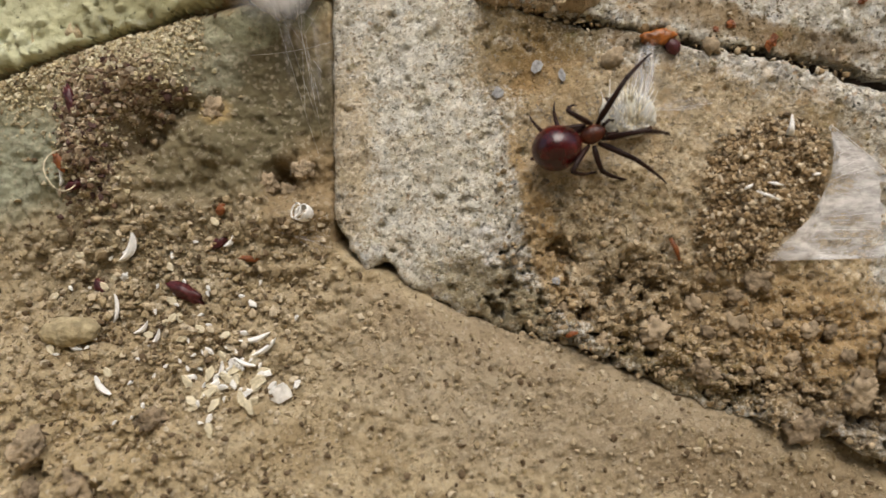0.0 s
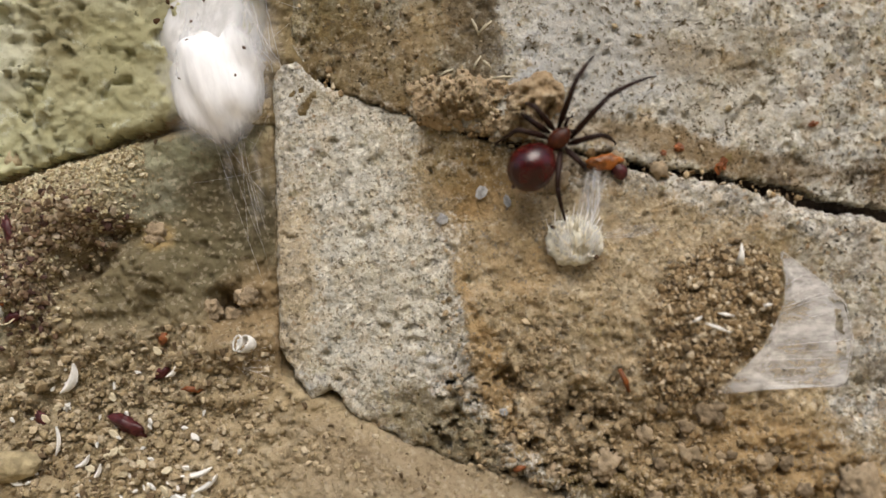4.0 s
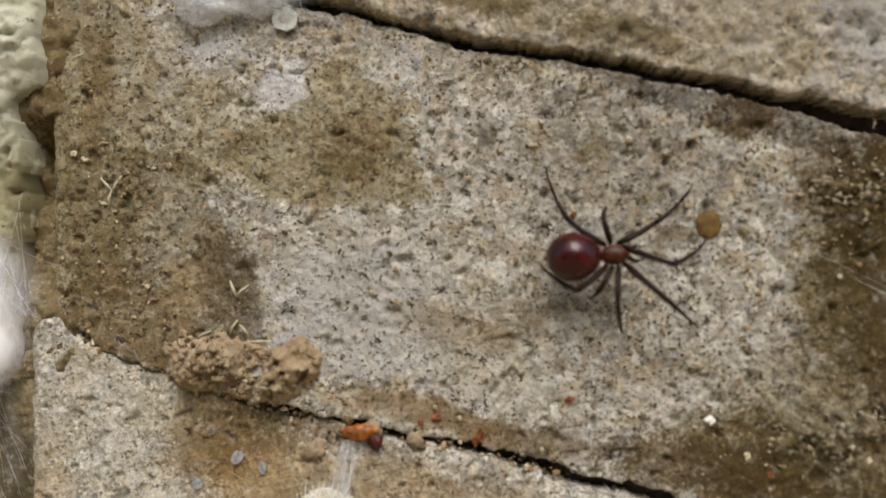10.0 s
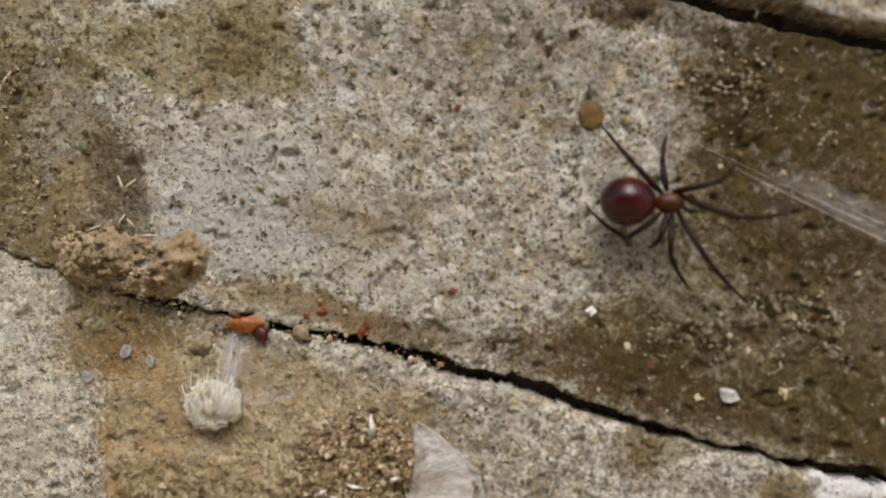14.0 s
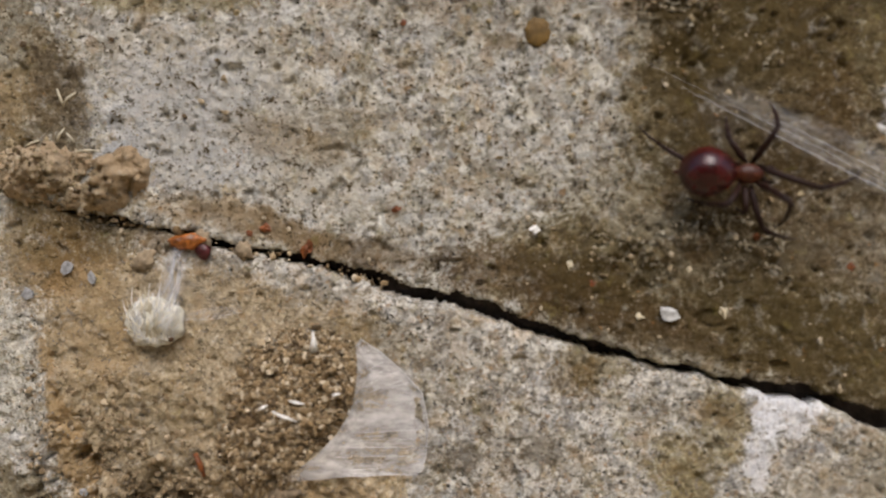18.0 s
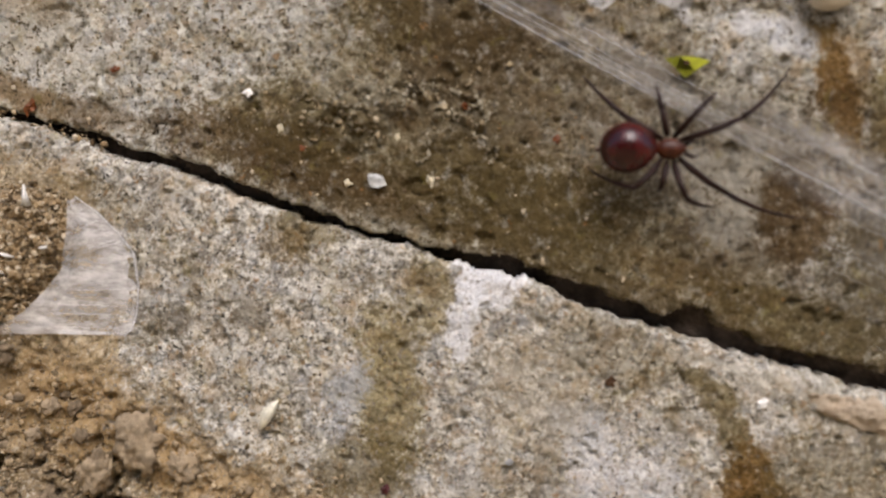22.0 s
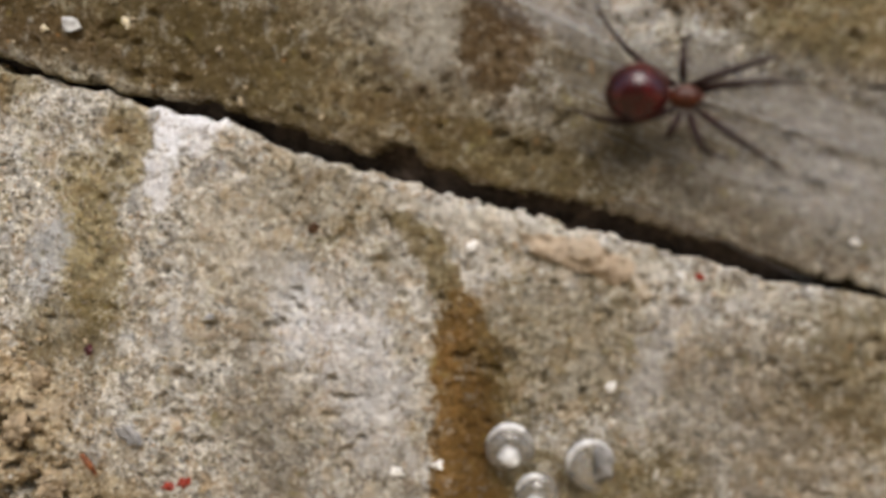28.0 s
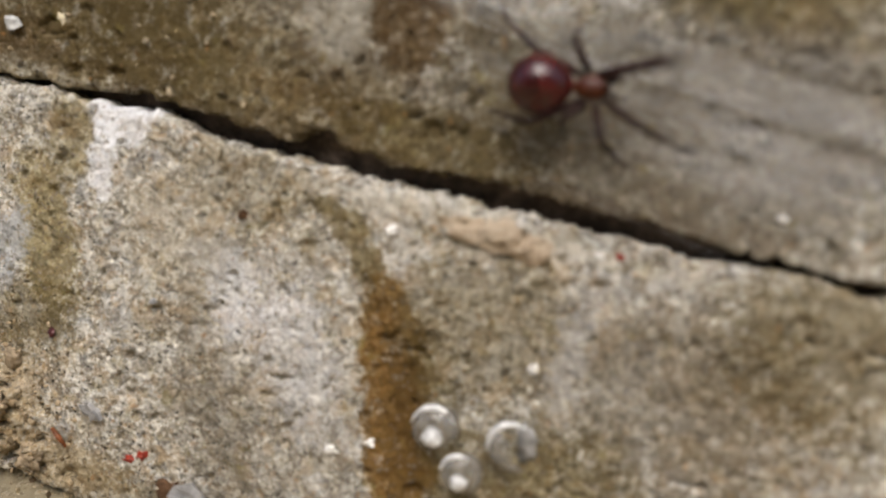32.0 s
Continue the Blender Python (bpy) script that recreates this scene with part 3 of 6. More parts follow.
def crumbs(name, spots, mat, label, category):
    """Loose grains, too many to count: spots are (x, y, z, size) in millimetres."""
    rng = np.random.RandomState(len(spots))
    ico = bmesh.new()
    bmesh.ops.create_icosphere(ico, subdivisions=1, radius=1)
    base = np.array([v.co[:] for v in ico.verts])
    tri = np.array([[v.index for v in f.verts] for f in ico.faces])
    ico.free()
    spots = np.array(spots)
    n, k = len(spots), len(base)
    v = base[None] * (1 + 0.9 * (rng.rand(n, k, 1) - 0.5)) * (0.5 + 0.9 * rng.rand(n, 1, 3))
    v = (v * spots[:, None, 3:4] + spots[:, None, :3]) / 1000
    f = tri[None] + (np.arange(n) * k)[:, None, None]
    me = mesh_of(name, v.reshape(-1, 3).tolist(), f.reshape(-1, 3).tolist(), mat, False)
    return tagged(new(name, me), label, category, kind="stuff")


def tube_bm(points, radii, sides=7):
    """A tapered round rod through points, in millimetres, with closed ends."""
    bm = bmesh.new()
    rings = []
    pts = [Vector(p) for p in points]
    for n, p in enumerate(pts):
        ahead = (pts[min(n + 1, len(pts) - 1)] - pts[max(n - 1, 0)]).normalized()
        side = ahead.orthogonal().normalized()
        up = ahead.cross(side)
        rings.append([bm.verts.new((p + radii[n] * (side * math.cos(2 * math.pi * k / sides) + up * math.sin(2 * math.pi * k / sides))) / 1000) for k in range(sides)])
    for r, s in zip(rings, rings[1:]):
        for k in range(sides):
            bm.faces.new((r[k], r[(k + 1) % sides], s[(k + 1) % sides], s[k]))
    bm.faces.new(rings[0][::-1]), bm.faces.new(rings[-1])
    return bm


# ---- the stone wall: three courses that slope down along their length ----
JOINT = along([(20, 112.5), (31, 113.2), (33, 114.3), (36.8, 114.2), (40, 112), (43.5, 110), (55, 105.4), (66, 101.4), (79, 98.3), (93, 94.9), (102, 93.0), (112, 90.8), (121, 88.0), (130, 86.0), (139, 83.4), (148, 81.2), (160, 77.5), (170, 75.0), (176, 73.2), (183, 72.3), (189, 71.2), (194.4, 68.3), (198.8, 66.3), (203.1, 65.6), (207.4, 64.9), (210.8, 63.8), (212.5, 63.5), (214.5, 63.1), (217.4, 62.2), (219.2, 61.5), (224.1, 60.0), (228.2, 59.7), (232.2, 58.7), (240.2, 56.8), (248.0, 54.9), (255.7, 52.9), (263.2, 51.1), (270.6, 49.4), (277.8, 48.2), (282, 47.5), (340, 33), (420, 15)])
GAP = along([(30, 0.2), (60, 0.2), (74, 1.2), (80, 1.6), (93, 2.0), (112, 2.05), (126.5, 2.86), (139, 2.45), (150, 1.84), (159, 1.52), (162, 1.52), (170, 2.04), (182, 2.45), (189, 2.24), (194.4, 3.6), (198.8, 4.5), (203.1, 3.8), (207.4, 2.9), (210.8, 2.4), (212.5, 3.5), (214.5, 5.2), (217.4, 5.8), (219.2, 3.5), (224.1, 3.7), (228.2, 2.8), (232.2, 3.7), (240.2, 3.7), (248.0, 3.2), (255.7, 3.3), (263.2, 2.8), (270.6, 2.3), (277.8, 2.4), (282, 1.73), (420, 1.7)])
FOOT = along([(20, 62), (33, 60), (37, 57), (42, 56), (55.7, 48), (72, 43.5), (89.5, 36), (101, 31.4), (115, 28), (126, 24), (136, 17), (145, 13.2), (160, 10.8), (175, 6.5), (210, -4), (300, -28), (420, -55)])
TOP = along([(20, 174.6), (36, 172.8), (76, 166.2), (86, 164.8), (99, 160.8), (108, 158.2), (126, 155.3), (146, 150.4), (158, 147.4), (165, 145.2), (174, 142.8), (183, 140.6), (300, 115), (420, 90)])
EAVE = along([(20, 176.6), (36, 174.6), (76, 167.6), (83, 166.3), (99, 161.7), (108, 159.2), (126, 156.5), (143, 152.6), (160, 149.2), (173, 145.8), (181, 143.2), (300, 117.6), (420, 92.6)])


def chips(x, z, seed):
    return 1.2 * fbm(x, z, 6, seed) + 0.9 * fbm(x, z, 1.7, seed + 5, 3)


def face(x, z, seed, amount=1.0):
    """Worn stone: slow swells, sandy grain and small pits."""
    y = 1.6 * fbm(x, z, 26, seed, 3) + 0.55 * fbm(x, z, 5, seed + 3, 4) + 0.38 * fbm(x, z, 1.1, seed + 6, 2, 0.7)
    pits = smooth(fbm(x, z, 2.6, seed + 9, 3), 0.36, 0.48)
    return amount * y + 0.8 * pits


def lower_in(x, z):
    side = np.minimum(x - 31.8 - 0.3 * fbm(x, z, 3, 2), 400 - x)
    up, down = JOINT(x) + 0.3 - z + 1.0 * chips(x, z, 1), z - FOOT(x) + 1.4 * chips(x, z, 4) - 3.0 * bump_at(x, z, 41, 57, 2.2, 2.0)
    return np.minimum(rounded(side, up, 3.0), rounded(side, down, 7.0))


def heap(x, z):
    return np.maximum(bump_at(x, z, 106, 72, 11.5, 9.5, 35), 0.9 * bump_at(x, z, 101, 63, 8, 7, 20)) * smooth(x - 117.5 + 0.3 * np.maximum(78 - z, 0), 1.5, -1.5)


def lower_depth(x, z, d):
    y = face(x, z, 20) + turned(d, 1.9)
    crust = bump_at(x, z, 82, 60, 22, 17) + bump_at(x, z, 112, 46, 26, 13, -15) + 0.7 * bump_at(x, z, 130, 36, 22, 12, -10) + 0.8 * bump_at(x, z, 150, 24, 16, 11, -20)
    caked = smooth(crust + 0.35 * fbm(x, z, 6, 36, 3), 0.28, 0.5)
    y = y - caked * (1.2 + (0.6 + 0.6 * smooth(z - FOOT(x), 28, 18)) * (1.5 * fbm(x, z, 5, 31, 4, 0.65) + 1.1 * fbm(x, z, 1.9, 38, 3, 0.75)))
    y = y + caked * 2.8 * smooth(fbm(x, z, 4.5, 37, 4, 0.6), 0.27, 0.36) * smooth(z - FOOT(x), 24, 15)
    y = y + 2.2 * smooth(crust, 0.1, 0.3) * smooth(fbm(x, z, 2.4, 39, 3, 0.6), 0.22, 0.30) * smooth(np.abs(z - FOOT(x) - 4), 6, 2)
    y = y - 4.2 * np.clip(heap(x, z), 0, 0.75) * (1 + 0.5 * fbm(x, z, 2.2, 33, 3))
    y = y + 1.6 * smooth(bump_at(x, z, 96, 52, 5, 4), 0.4, 0.8) * (0.6 + fbm(x, z, 3, 35))
    y = y - 0.6 * smooth(bump_at(x, z, 236, 54.5, 18, 2.8, -14), 0.3, 0.8)
    return y


def middle_in(x, z):
    side = np.minimum(x - 34.9 - 0.5 * fbm(x, z, 4, 12), 400 - x)
    up, down = TOP(x) - z + 0.6 * chips(x, z, 11), z - JOINT(x) - GAP(x) + 0.5 + 1.0 * chips(x, z, 14)
    return np.minimum(rounded(side, up, 3.0), rounded(side, down, 2.5))


def middle_depth(x, z, d):
    y = face(x, z, 40) + turned(d, 1.0) + 1.2 * np.exp(-(x - 36) / 6.0)
    clod = bump_at(x, z, 166, 134, 8, 7, -30) + bump_at(x, z, 163, 97, 14, 4, 8) + 0.8 * bump_at(x, z, 176, 95, 9, 6)
    y = y - smooth(clod, 0.25, 0.8) * np.clip(0.5 + 3.0 * fbm(x, z, 3.2, 51, 3, 0.7), 0, 2.2)
    return y


def upper_in(x, z):
    side = np.minimum(x - 34, 400 - x)
    up, down = EAVE(x) + 66 - z, z - EAVE(x) + 0.8 * chips(x, z, 61)
    return np.minimum(rounded(side, up, 3.0), rounded(side, down, 2.5))


def upper_depth(x, z, d):
    return -2.0 + face(x, z, 60) + turned(d, 1.0) + 0.8 * fbm(x, z, 2.2, 66, 3, 0.65)


wall = tagged(new("wall_stone"), "weathered grey stone wall with sloping courses and open joints", "wall", kind="structure")
for inside, depth, mat, box in (
    (lower_in, lower_depth, LOWER, (31.5, 400, -62, 118)),
    (middle_in, middle_depth, MIDDLE, (33.5, 400, 14, 175)),
):
    field("stone_block", box, 0.36, inside, depth, mat, parent=wall)
field("stone_block", (33, 400, 92, 242), 0.45, upper_in, upper_depth, UPPER, parent=wall)
core = bmesh.new()
bmesh.ops.create_cube(core, size=1)
for v in core.verts:
    v.co = Vector((0.558 + v.co.x * 1.044, 0.0295 + v.co.y * 0.05, 0.13 + v.co.z * 0.36))
part("mortar_core", core, plain("old_mortar", (0.13, 0.10, 0.08), 0.95, 0.1, 0.003, 0.6, 0.6), wall, "dark crumbling mortar deep in the joints")
for x0, x1, z0, z1, y0 in ((0.405, 1.08, -0.06, 0.30, 0.0), (-0.60, 0.22, 0.245, 0.32, -0.003), (0.224, 1.08, 0.303, 0.40, -0.002), (-0.60, 0.22, 0.324, 0.40, 0.0), (0.224, 0.40, 0.245, 0.299, 0.0), (-0.60, -0.082, -0.06, 0.243, 0.0)):
    bm = bmesh.new()
    bmesh.ops.create_cube(bm, size=1)
    for v in bm.verts:
        v.co = Vector(((x0 + x1) / 2 + v.co.x * (x1 - x0), y0 + 0.03 + v.co.y * 0.06, (z0 + z1) / 2 + v.co.z * (z1 - z0)))
    bmesh.ops.bevel(bm, geom=bm.edges[:], offset=0.003, segments=2, affect="EDGES")
    part("stone_block", bm, UPPER, wall)

# unseen wall added behind the camera to hold off low sky and its reflections
sky_block = bmesh.new()
bmesh.ops.create_cube(sky_block, size=1)
for v in sky_block.verts:
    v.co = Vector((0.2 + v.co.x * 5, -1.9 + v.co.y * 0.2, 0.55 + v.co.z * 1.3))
tagged(part("sky_block_wall", sky_block, UPPER), "plain grey stone wall, unseen, added to block low sky", "wall", kind="structure")

# ---- the green rendered wall beside it ----
LEDGE = along([(-90, 72), (-27, 92.4), (-17.8, 95.5), (-1.5, 100.2), (8.7, 103.5), (14, 105), (30, 110), (40, 114)])


def render_in(x, z):
    side = 34.2 - 4.0 * smooth(z + 3 * fbm(x, z, 6, 70), 155, 150) - x + 1.2 * fbm(x, z, 7, 71)
    return np.minimum(rounded(side, z - LEDGE(x) + 0.8 * chips(x, z, 72), 3.0), np.minimum(242 - z, x + 82))


def render_depth(x, z, d):
    y = 2.2 * fbm(x, z, 20, 73, 4) + 0.8 * fbm(x, z, 4.5, 75, 4, 0.62) + 0.5 * fbm(x, z, 1.0, 76, 2) + 1.1 * smooth(z, 138, 156) * fbm(x, z, 3.2, 78, 4, 0.7) + turned(d, 1.8) + 5 * smooth(x, 8, 32) * smooth(z, 150, 110)
    y = y - 0.9 * np.abs(fbm(x, z, 9, 79, 3)) * smooth(z, 135, 155) * 3
    y = y - 1.2 * smooth(fbm(x, z, 3.4, 89, 4, 0.7), 0.22, 0.30) * smooth(x, 4, -8)
    return y + 1.2 * smooth(fbm(x, z, 2.6, 77, 3), 0.30, 0.38) - 2.0


green = tagged(field("wall_render", (-82, 36, 74, 242), 0.42, render_in, render_depth, plaster()), "green limewashed render on the adjoining wall", "wall", kind="structure")

# ---- mud packed in the gap between the two walls ----
def fill_in(x, z):
    return np.where((x > 27.5) & (x < 40) & (z > 104) & (z < 240), 1.0, -1.0)


def fill_depth(x, z, d):
    return 1.2 + 3.4 * smooth(z, 114, 122) * smooth(z, 150, 144) + 3.0 * fbm(x, z, 9, 91, 4, 0.6) + 1.0 * fbm(x, z, 1.6, 94, 2) + 6 * smooth(np.abs(z - 143 + 0.3 * (x - 32)) + 9 * fbm(x, z, 5, 97, 3), 10, 3) * smooth(x + 4 * fbm(x, z, 4, 99, 2), 29, 33.5)


FILL = soil("gap_mud", [], (0.27, 0.21, 0.11), (0.155, 0.11, 0.05), (0.05, 0.037, 0.02))
tagged(field("joint_fill", (27, 41, 103, 241), 0.45, fill_in, fill_depth, FILL, parent=wall), "brown mud packed in the gap between the walls")

# ---- bank of earth under both walls, running out into the ground ----
def bank_in(x, z):
    return np.where(z < np.where(x < 32.6, LEDGE(x) + 5, FOOT(x) + 3.0), 1.0, -1.0)


def bank_depth(x, z, d=None):
    left = smooth(x, 40, 24)
    y = -0.6 + 0.27 * np.minimum(z - 55, 0) * smooth(x, 120, 50) + 0.12 * np.minimum(z - 20, 0) * smooth(x, 50, 120) + 2.2 * fbm(x, z, 18, 81, 3)
    y = y + left * (6.0 * bump_at(x, z, 22, 88, 16, 16, 20) + 6.0 * bump_at(x, z, -0.5, 82, 9.5, 2.6, 37) * (1 + 1.6 * fbm(x, z, 4, 98, 3)) + 6 * bump_at(x, z, 22.5, 73, 2.6, 2.6))
    y = y - left * (4.5 * bump_at(x, z, -4, 91, 11, 5, 22) + 5.0 * bump_at(x, z, -11, 78, 5.5, 8, -10) + 2.5 * bump_at(x, z, 10, 80, 4, 4) + 3 * bump_at(x, z, 26, 66, 8, 3, 10))
    rough = 0.5 + 0.7 * smooth(bump_at(x, z, 8, 62, 36, 26), 0.2, 0.6) + 1.6 * bump_at(x, z, -14, 25, 18, 11)
    rough = rough * (1 - 0.15 * smooth(bump_at(x, z, 15, 81, 15, 13), 0.35, 0.6))
    y = y - rough * (1.8 * np.clip(fbm(x, z, 3.6, 83, 3, 0.65), -0.2, 1) + 1.1 * fbm(x, z, 1.9, 85, 3, 0.7) + 0.4 * fbm(x, z, 0.9, 86, 2))
    y = y - 3.0 * bump_at(x, z, -14, 24, 16, 9) * np.clip(0.4 + 2.5 * fbm(x, z, 7, 88, 4, 0.6), 0, 1.6)
    y = y + (2.0 + 3.0 * smooth(x, 110, 140)) * smooth(FOOT(x) - z, -6, 0.0) * smooth(FOOT(x) - z, 5, 0.5) * smooth(x, 30, 45)
    y = y + 7 * smooth(z - FOOT(x), -0.4, 2.4) * smooth(x, 31, 33) + left * 3.5 * smooth(x, 25, 32) * smooth(z, 52, 66)
    y = y + left * 3.0 * np.exp(-(((LEDGE(x) - z - 0.3) / 1.1) ** 2))
    return y - 0.04 * np.maximum(-12 - z, 0) ** 2


bank = tagged(field("ground_bank", (-46, 192, -40, 118), 0.36, bank_in, bank_depth, BANK), "dry brown sandy earth heaped against the wall foot", "earth", kind="structure")
for box in ((-82, -46, -40, 118), (192, 400, -40, 30)):
    field("far_bank", box, 1.2, bank_in, bank_depth, BANK, parent=bank)
bm = bmesh.new()
bmesh.ops.create_grid(bm, x_segments=60, y_segments=60, size=1)
for v in bm.verts:
    r = max(abs(v.co.x), abs(v.co.y))
    k = 0.25 + 60 * r ** 6
    v.co = Vector((v.co.x * k * 4, v.co.y * k * 4, -0.034 + 0.01 * noise.noise(v.co * 9) * min(1, r * 3)))
ground = tagged(part("ground", bm, BANK), "bare dry earth running away from the wall", "ground", kind="structure")

# ---- loose crumbs ----
rng = np.random.RandomState(3)


def sown(n, draw, depth, lo, hi, sink=0.2):
    xz = np.array([draw() for _ in range(n)])
    size = lo + (hi - lo) * rng.rand(n) ** 4
    y = depth(xz[:, 0], xz[:, 1])
    return np.stack([xz[:, 0], y - size * (1 - sink) * 0.7, xz[:, 1], size], 1)


def in_bank():
    while True:
        x, z = rng.uniform(-35, 175), rng.uniform(-6, 104)
        if (z < LEDGE(x) - 1 if x < 32 else z < FOOT(x) - 0.5) and rng.rand() < (0.8 if x > 36 else 0.02 if (z > 67 and x > 0) or (x < -13 and 64 < z < 90) else 1.0):
            return x, z


def strip():
    x = rng.uniform(-34, 9)
    return x, LEDGE(x) - abs(rng.normal(0, 5))


def floor_crumb():
    x, z = rng.normal(4, 15), rng.normal(50, 12)
    return (x, z) if x < 31 and z < 70 else (rng.uniform(-25, 28), rng.uniform(20, 66))


def clump():
    u = rng.rand()
    return (rng.normal(-4, 6), rng.normal(90, 3.5)) if u < 0.6 else (rng.normal(-11, 3.5), rng.normal(78, 5))


DARK_GRIT = crumbs_mat("dark_grit", [(0.20, 0.145, 0.085), (0.12, 0.08, 0.045), (0.30, 0.225, 0.14), (0.07, 0.035, 0.028), (0.42, 0.35, 0.25), (0.16, 0.10, 0.06)], 0.7)


def dark_clump():
    u = rng.rand()
    return (rng.normal(-3.5, 4.5), rng.normal(88, 2.6)) if u < 0.5 else (rng.normal(-11, 2.6), rng.normal(80, 5.5))


crumbs("dark_grit", sown(2600, dark_clump, bank_depth, 0.14, 0.75, 0.3), DARK_GRIT, "dark brown grit and insect litter clumped on the bank", "grit")
SHELF_GRIT = crumbs_mat("shelf_grit", [(0.54, 0.465, 0.285), (0.43, 0.355, 0.205), (0.64, 0.57, 0.40), (0.27, 0.21, 0.12), (0.51, 0.47, 0.31)])
crumbs("shelf_grit", np.concatenate([sown(6000, strip, bank_depth, 0.08, 0.42, 0.4), sown(2200, clump, bank_depth, 0.10, 0.5, 0.4)]), SHELF_GRIT, "pale yellowish grit strewn along the ledge", "grit")
crumbs("soil_crumbs", np.concatenate([sown(14000, in_bank, bank_depth, 0.10, 0.6, 0.45), sown(4200, floor_crumb, bank_depth, 0.14, 0.75, 0.5)]), CRUMB, "loose brown soil crumbs and grit on the bank", "soil")
one = np.ones(1)


def in_mound():
    while True:
        x, z = rng.uniform(90, 120), rng.uniform(56, 88)
        if heap(np.array([x]), np.array([z]))[0] > 0.28 + 0.25 * rng.rand():
            return x, z


tagged(crumbs("grit_mound", sown(5200, in_mound, lambda x, z: lower_depth(x, z, 9 + 0 * x), 0.19, 0.58), GRIT, "heap of dark brown grit stuck to the stone", "grit"))


def on_lower():
    while True:
        x, z = rng.uniform(60, 172), rng.uniform(8, 76)
        if z > FOOT(x) and rng.rand() < bump_at(x, z, 96, 45, 34, 13, -18) + 1.0 * bump_at(x, z, 149, 26, 14, 10, -20) + 0.35 * bump_at(x, z, 72, 68, 8, 18, 20):
            return x, z


crumbs("mud_crumbs", sown(6200, on_lower, lambda x, z: lower_depth(x, z, 9 + 0 * x), 0.10, 0.62, 0.75), MUD_CRUMB, "dried mud crumbs clinging to the lower stone", "mud")


def on_middle():
    while True:
        x, z = rng.uniform(36, 215), rng.uniform(70, 170)
        if JOINT(x) + GAP(x) + 1 < z < TOP(x) - 1 and rng.rand() < 0.05 + bump_at(x, z, 163, 97, 14, 4, 8) + bump_at(x, z, 166, 134, 8, 7, -30) + 0.5 * bump_at(x, z, 48, 135, 9, 30):
            return x, z


crumbs("stone_grit", sown(1300, on_middle, lambda x, z: middle_depth(x, z, 9 + 0 * x), 0.12, 0.55), CRUMB, "small grit and lichen crumbs on the middle stone", "grit")


# curled crusts of dry lichen, in short winding rows
LICHEN = crumbs_mat("lichen_crust", [(0.34, 0.295, 0.20), (0.27, 0.23, 0.15), (0.20, 0.165, 0.10), (0.41, 0.37, 0.27)])
rl = np.random.RandomState(17)
rows = []
for cx, cz, sx, sz, count in ((161, 97.5, 7, 2.6, 22), (177, 95, 5, 3.2, 14), (167, 133, 4, 4.5, 14)):
    for _ in range(count):
        x, z, g = rl.normal(cx, sx), rl.normal(cz, sz), rl.uniform(0, 6.3)
        for _ in range(rl.randint(5, 12)):
            g += rl.normal(0, 0.5)
            x, z = x + 0.42 * math.cos(g), z + 0.42 * math.sin(g)
            rows.append((x, z, rl.uniform(0.18, 0.42)))
rows = np.array(rows)
crumbs("lichen_crust", np.stack([rows[:, 0], middle_depth(rows[:, 0], rows[:, 1], 9 + 0 * rows[:, 0]) - rows[:, 2] * 0.7, rows[:, 1], rows[:, 2]], 1), LICHEN, "curled pale lichen crusts on dark stained stone", "lichen")


def in_lump():
    x = rng.normal(67, 6)
    return x, 106.4 - (x - 67) * 0.23 + rng.normal(0, 2.4)


def lump_in(x, z):
    return np.maximum(bump_at(x, z, 66, 107.2, 13.0, 5.4, -8), bump_at(x, z, 75, 106.0, 7.5, 5.2, 20)) - 0.40 + 0.30 * fbm(x, z, 5, 101, 5, 0.62)


def lump_depth(x, z, d=None):
    d = lump_in(x, z)
    return 0.6 - 5.4 * np.sqrt(np.clip(d, 0, 1)) - np.clip(d * 4, 0, 1) * (3.6 * fbm(x, z, 4.2, 104, 4, 0.7) - 2.2 * smooth(np.abs(fbm(x, z, 6, 107, 3)), 0.05, 0.0))


tagged(field("mortar_lump", (49, 86, 94, 119), 0.3, lump_in, lump_depth, soil("mortar_mud", [], (0.50, 0.39, 0.25), (0.38, 0.275, 0.16), (0.12, 0.085, 0.05)), 6.0), "crumbly tan mortar lump squeezed from the joint", "mortar")
crumbs("mortar_crumbs", sown(1700, in_lump, lump_depth, 0.10, 0.40, 0.5), CRUMB, "tan crumbs on the mortar lump", "mortar")


def in_joint():
    x = rng.uniform(40, 120)
    return x, JOINT(x) + 0.5 + rng.normal(0, 0.9)


crumbs("joint_grit", sown(260, in_joint, lambda x, z: 1.0 + 0 * x, 0.2, 0.8), GRIT, "dark grit packed in the open joint", "grit")

# ---- small things lying on, stuck to and spun over the stones ----
CHALK = plain("chalky_shell", (0.84, 0.82, 0.76), 0.5, 0.4, 0.001, 0.2, 0.2)
CREAM = plain("cream_husk", (0.70, 0.62, 0.43), 0.6, 0.3, 0.001, 0.25, 0.2)
MAROON = plain("maroon_husk", (0.075, 0.012, 0.012), 0.4, 0.4, 0.0012, 0.5, 0.3)
RUST = plain("rust_husk", (0.25, 0.075, 0.016), 0.5, 0.4, 0.0010, 0.6, 0.3)
SCARLET = plain("red_husk", (0.34, 0.035, 0.012), 0.5, 0.4, 0.001, 0.5, 0.3)
STRAW = plain("dry_straw", (0.62, 0.56, 0.40), 0.6, 0.3, 0.001, 0.3)
PEBBLE = plain("tan_pebble", (0.35, 0.27, 0.17), 0.85, 0.2, 0.0015, 0.45, 0.4)
UMBER = plain("umber_crust", (0.11, 0.06, 0.03), 0.9, 0.15, 0.001, 0.5, 0.5)
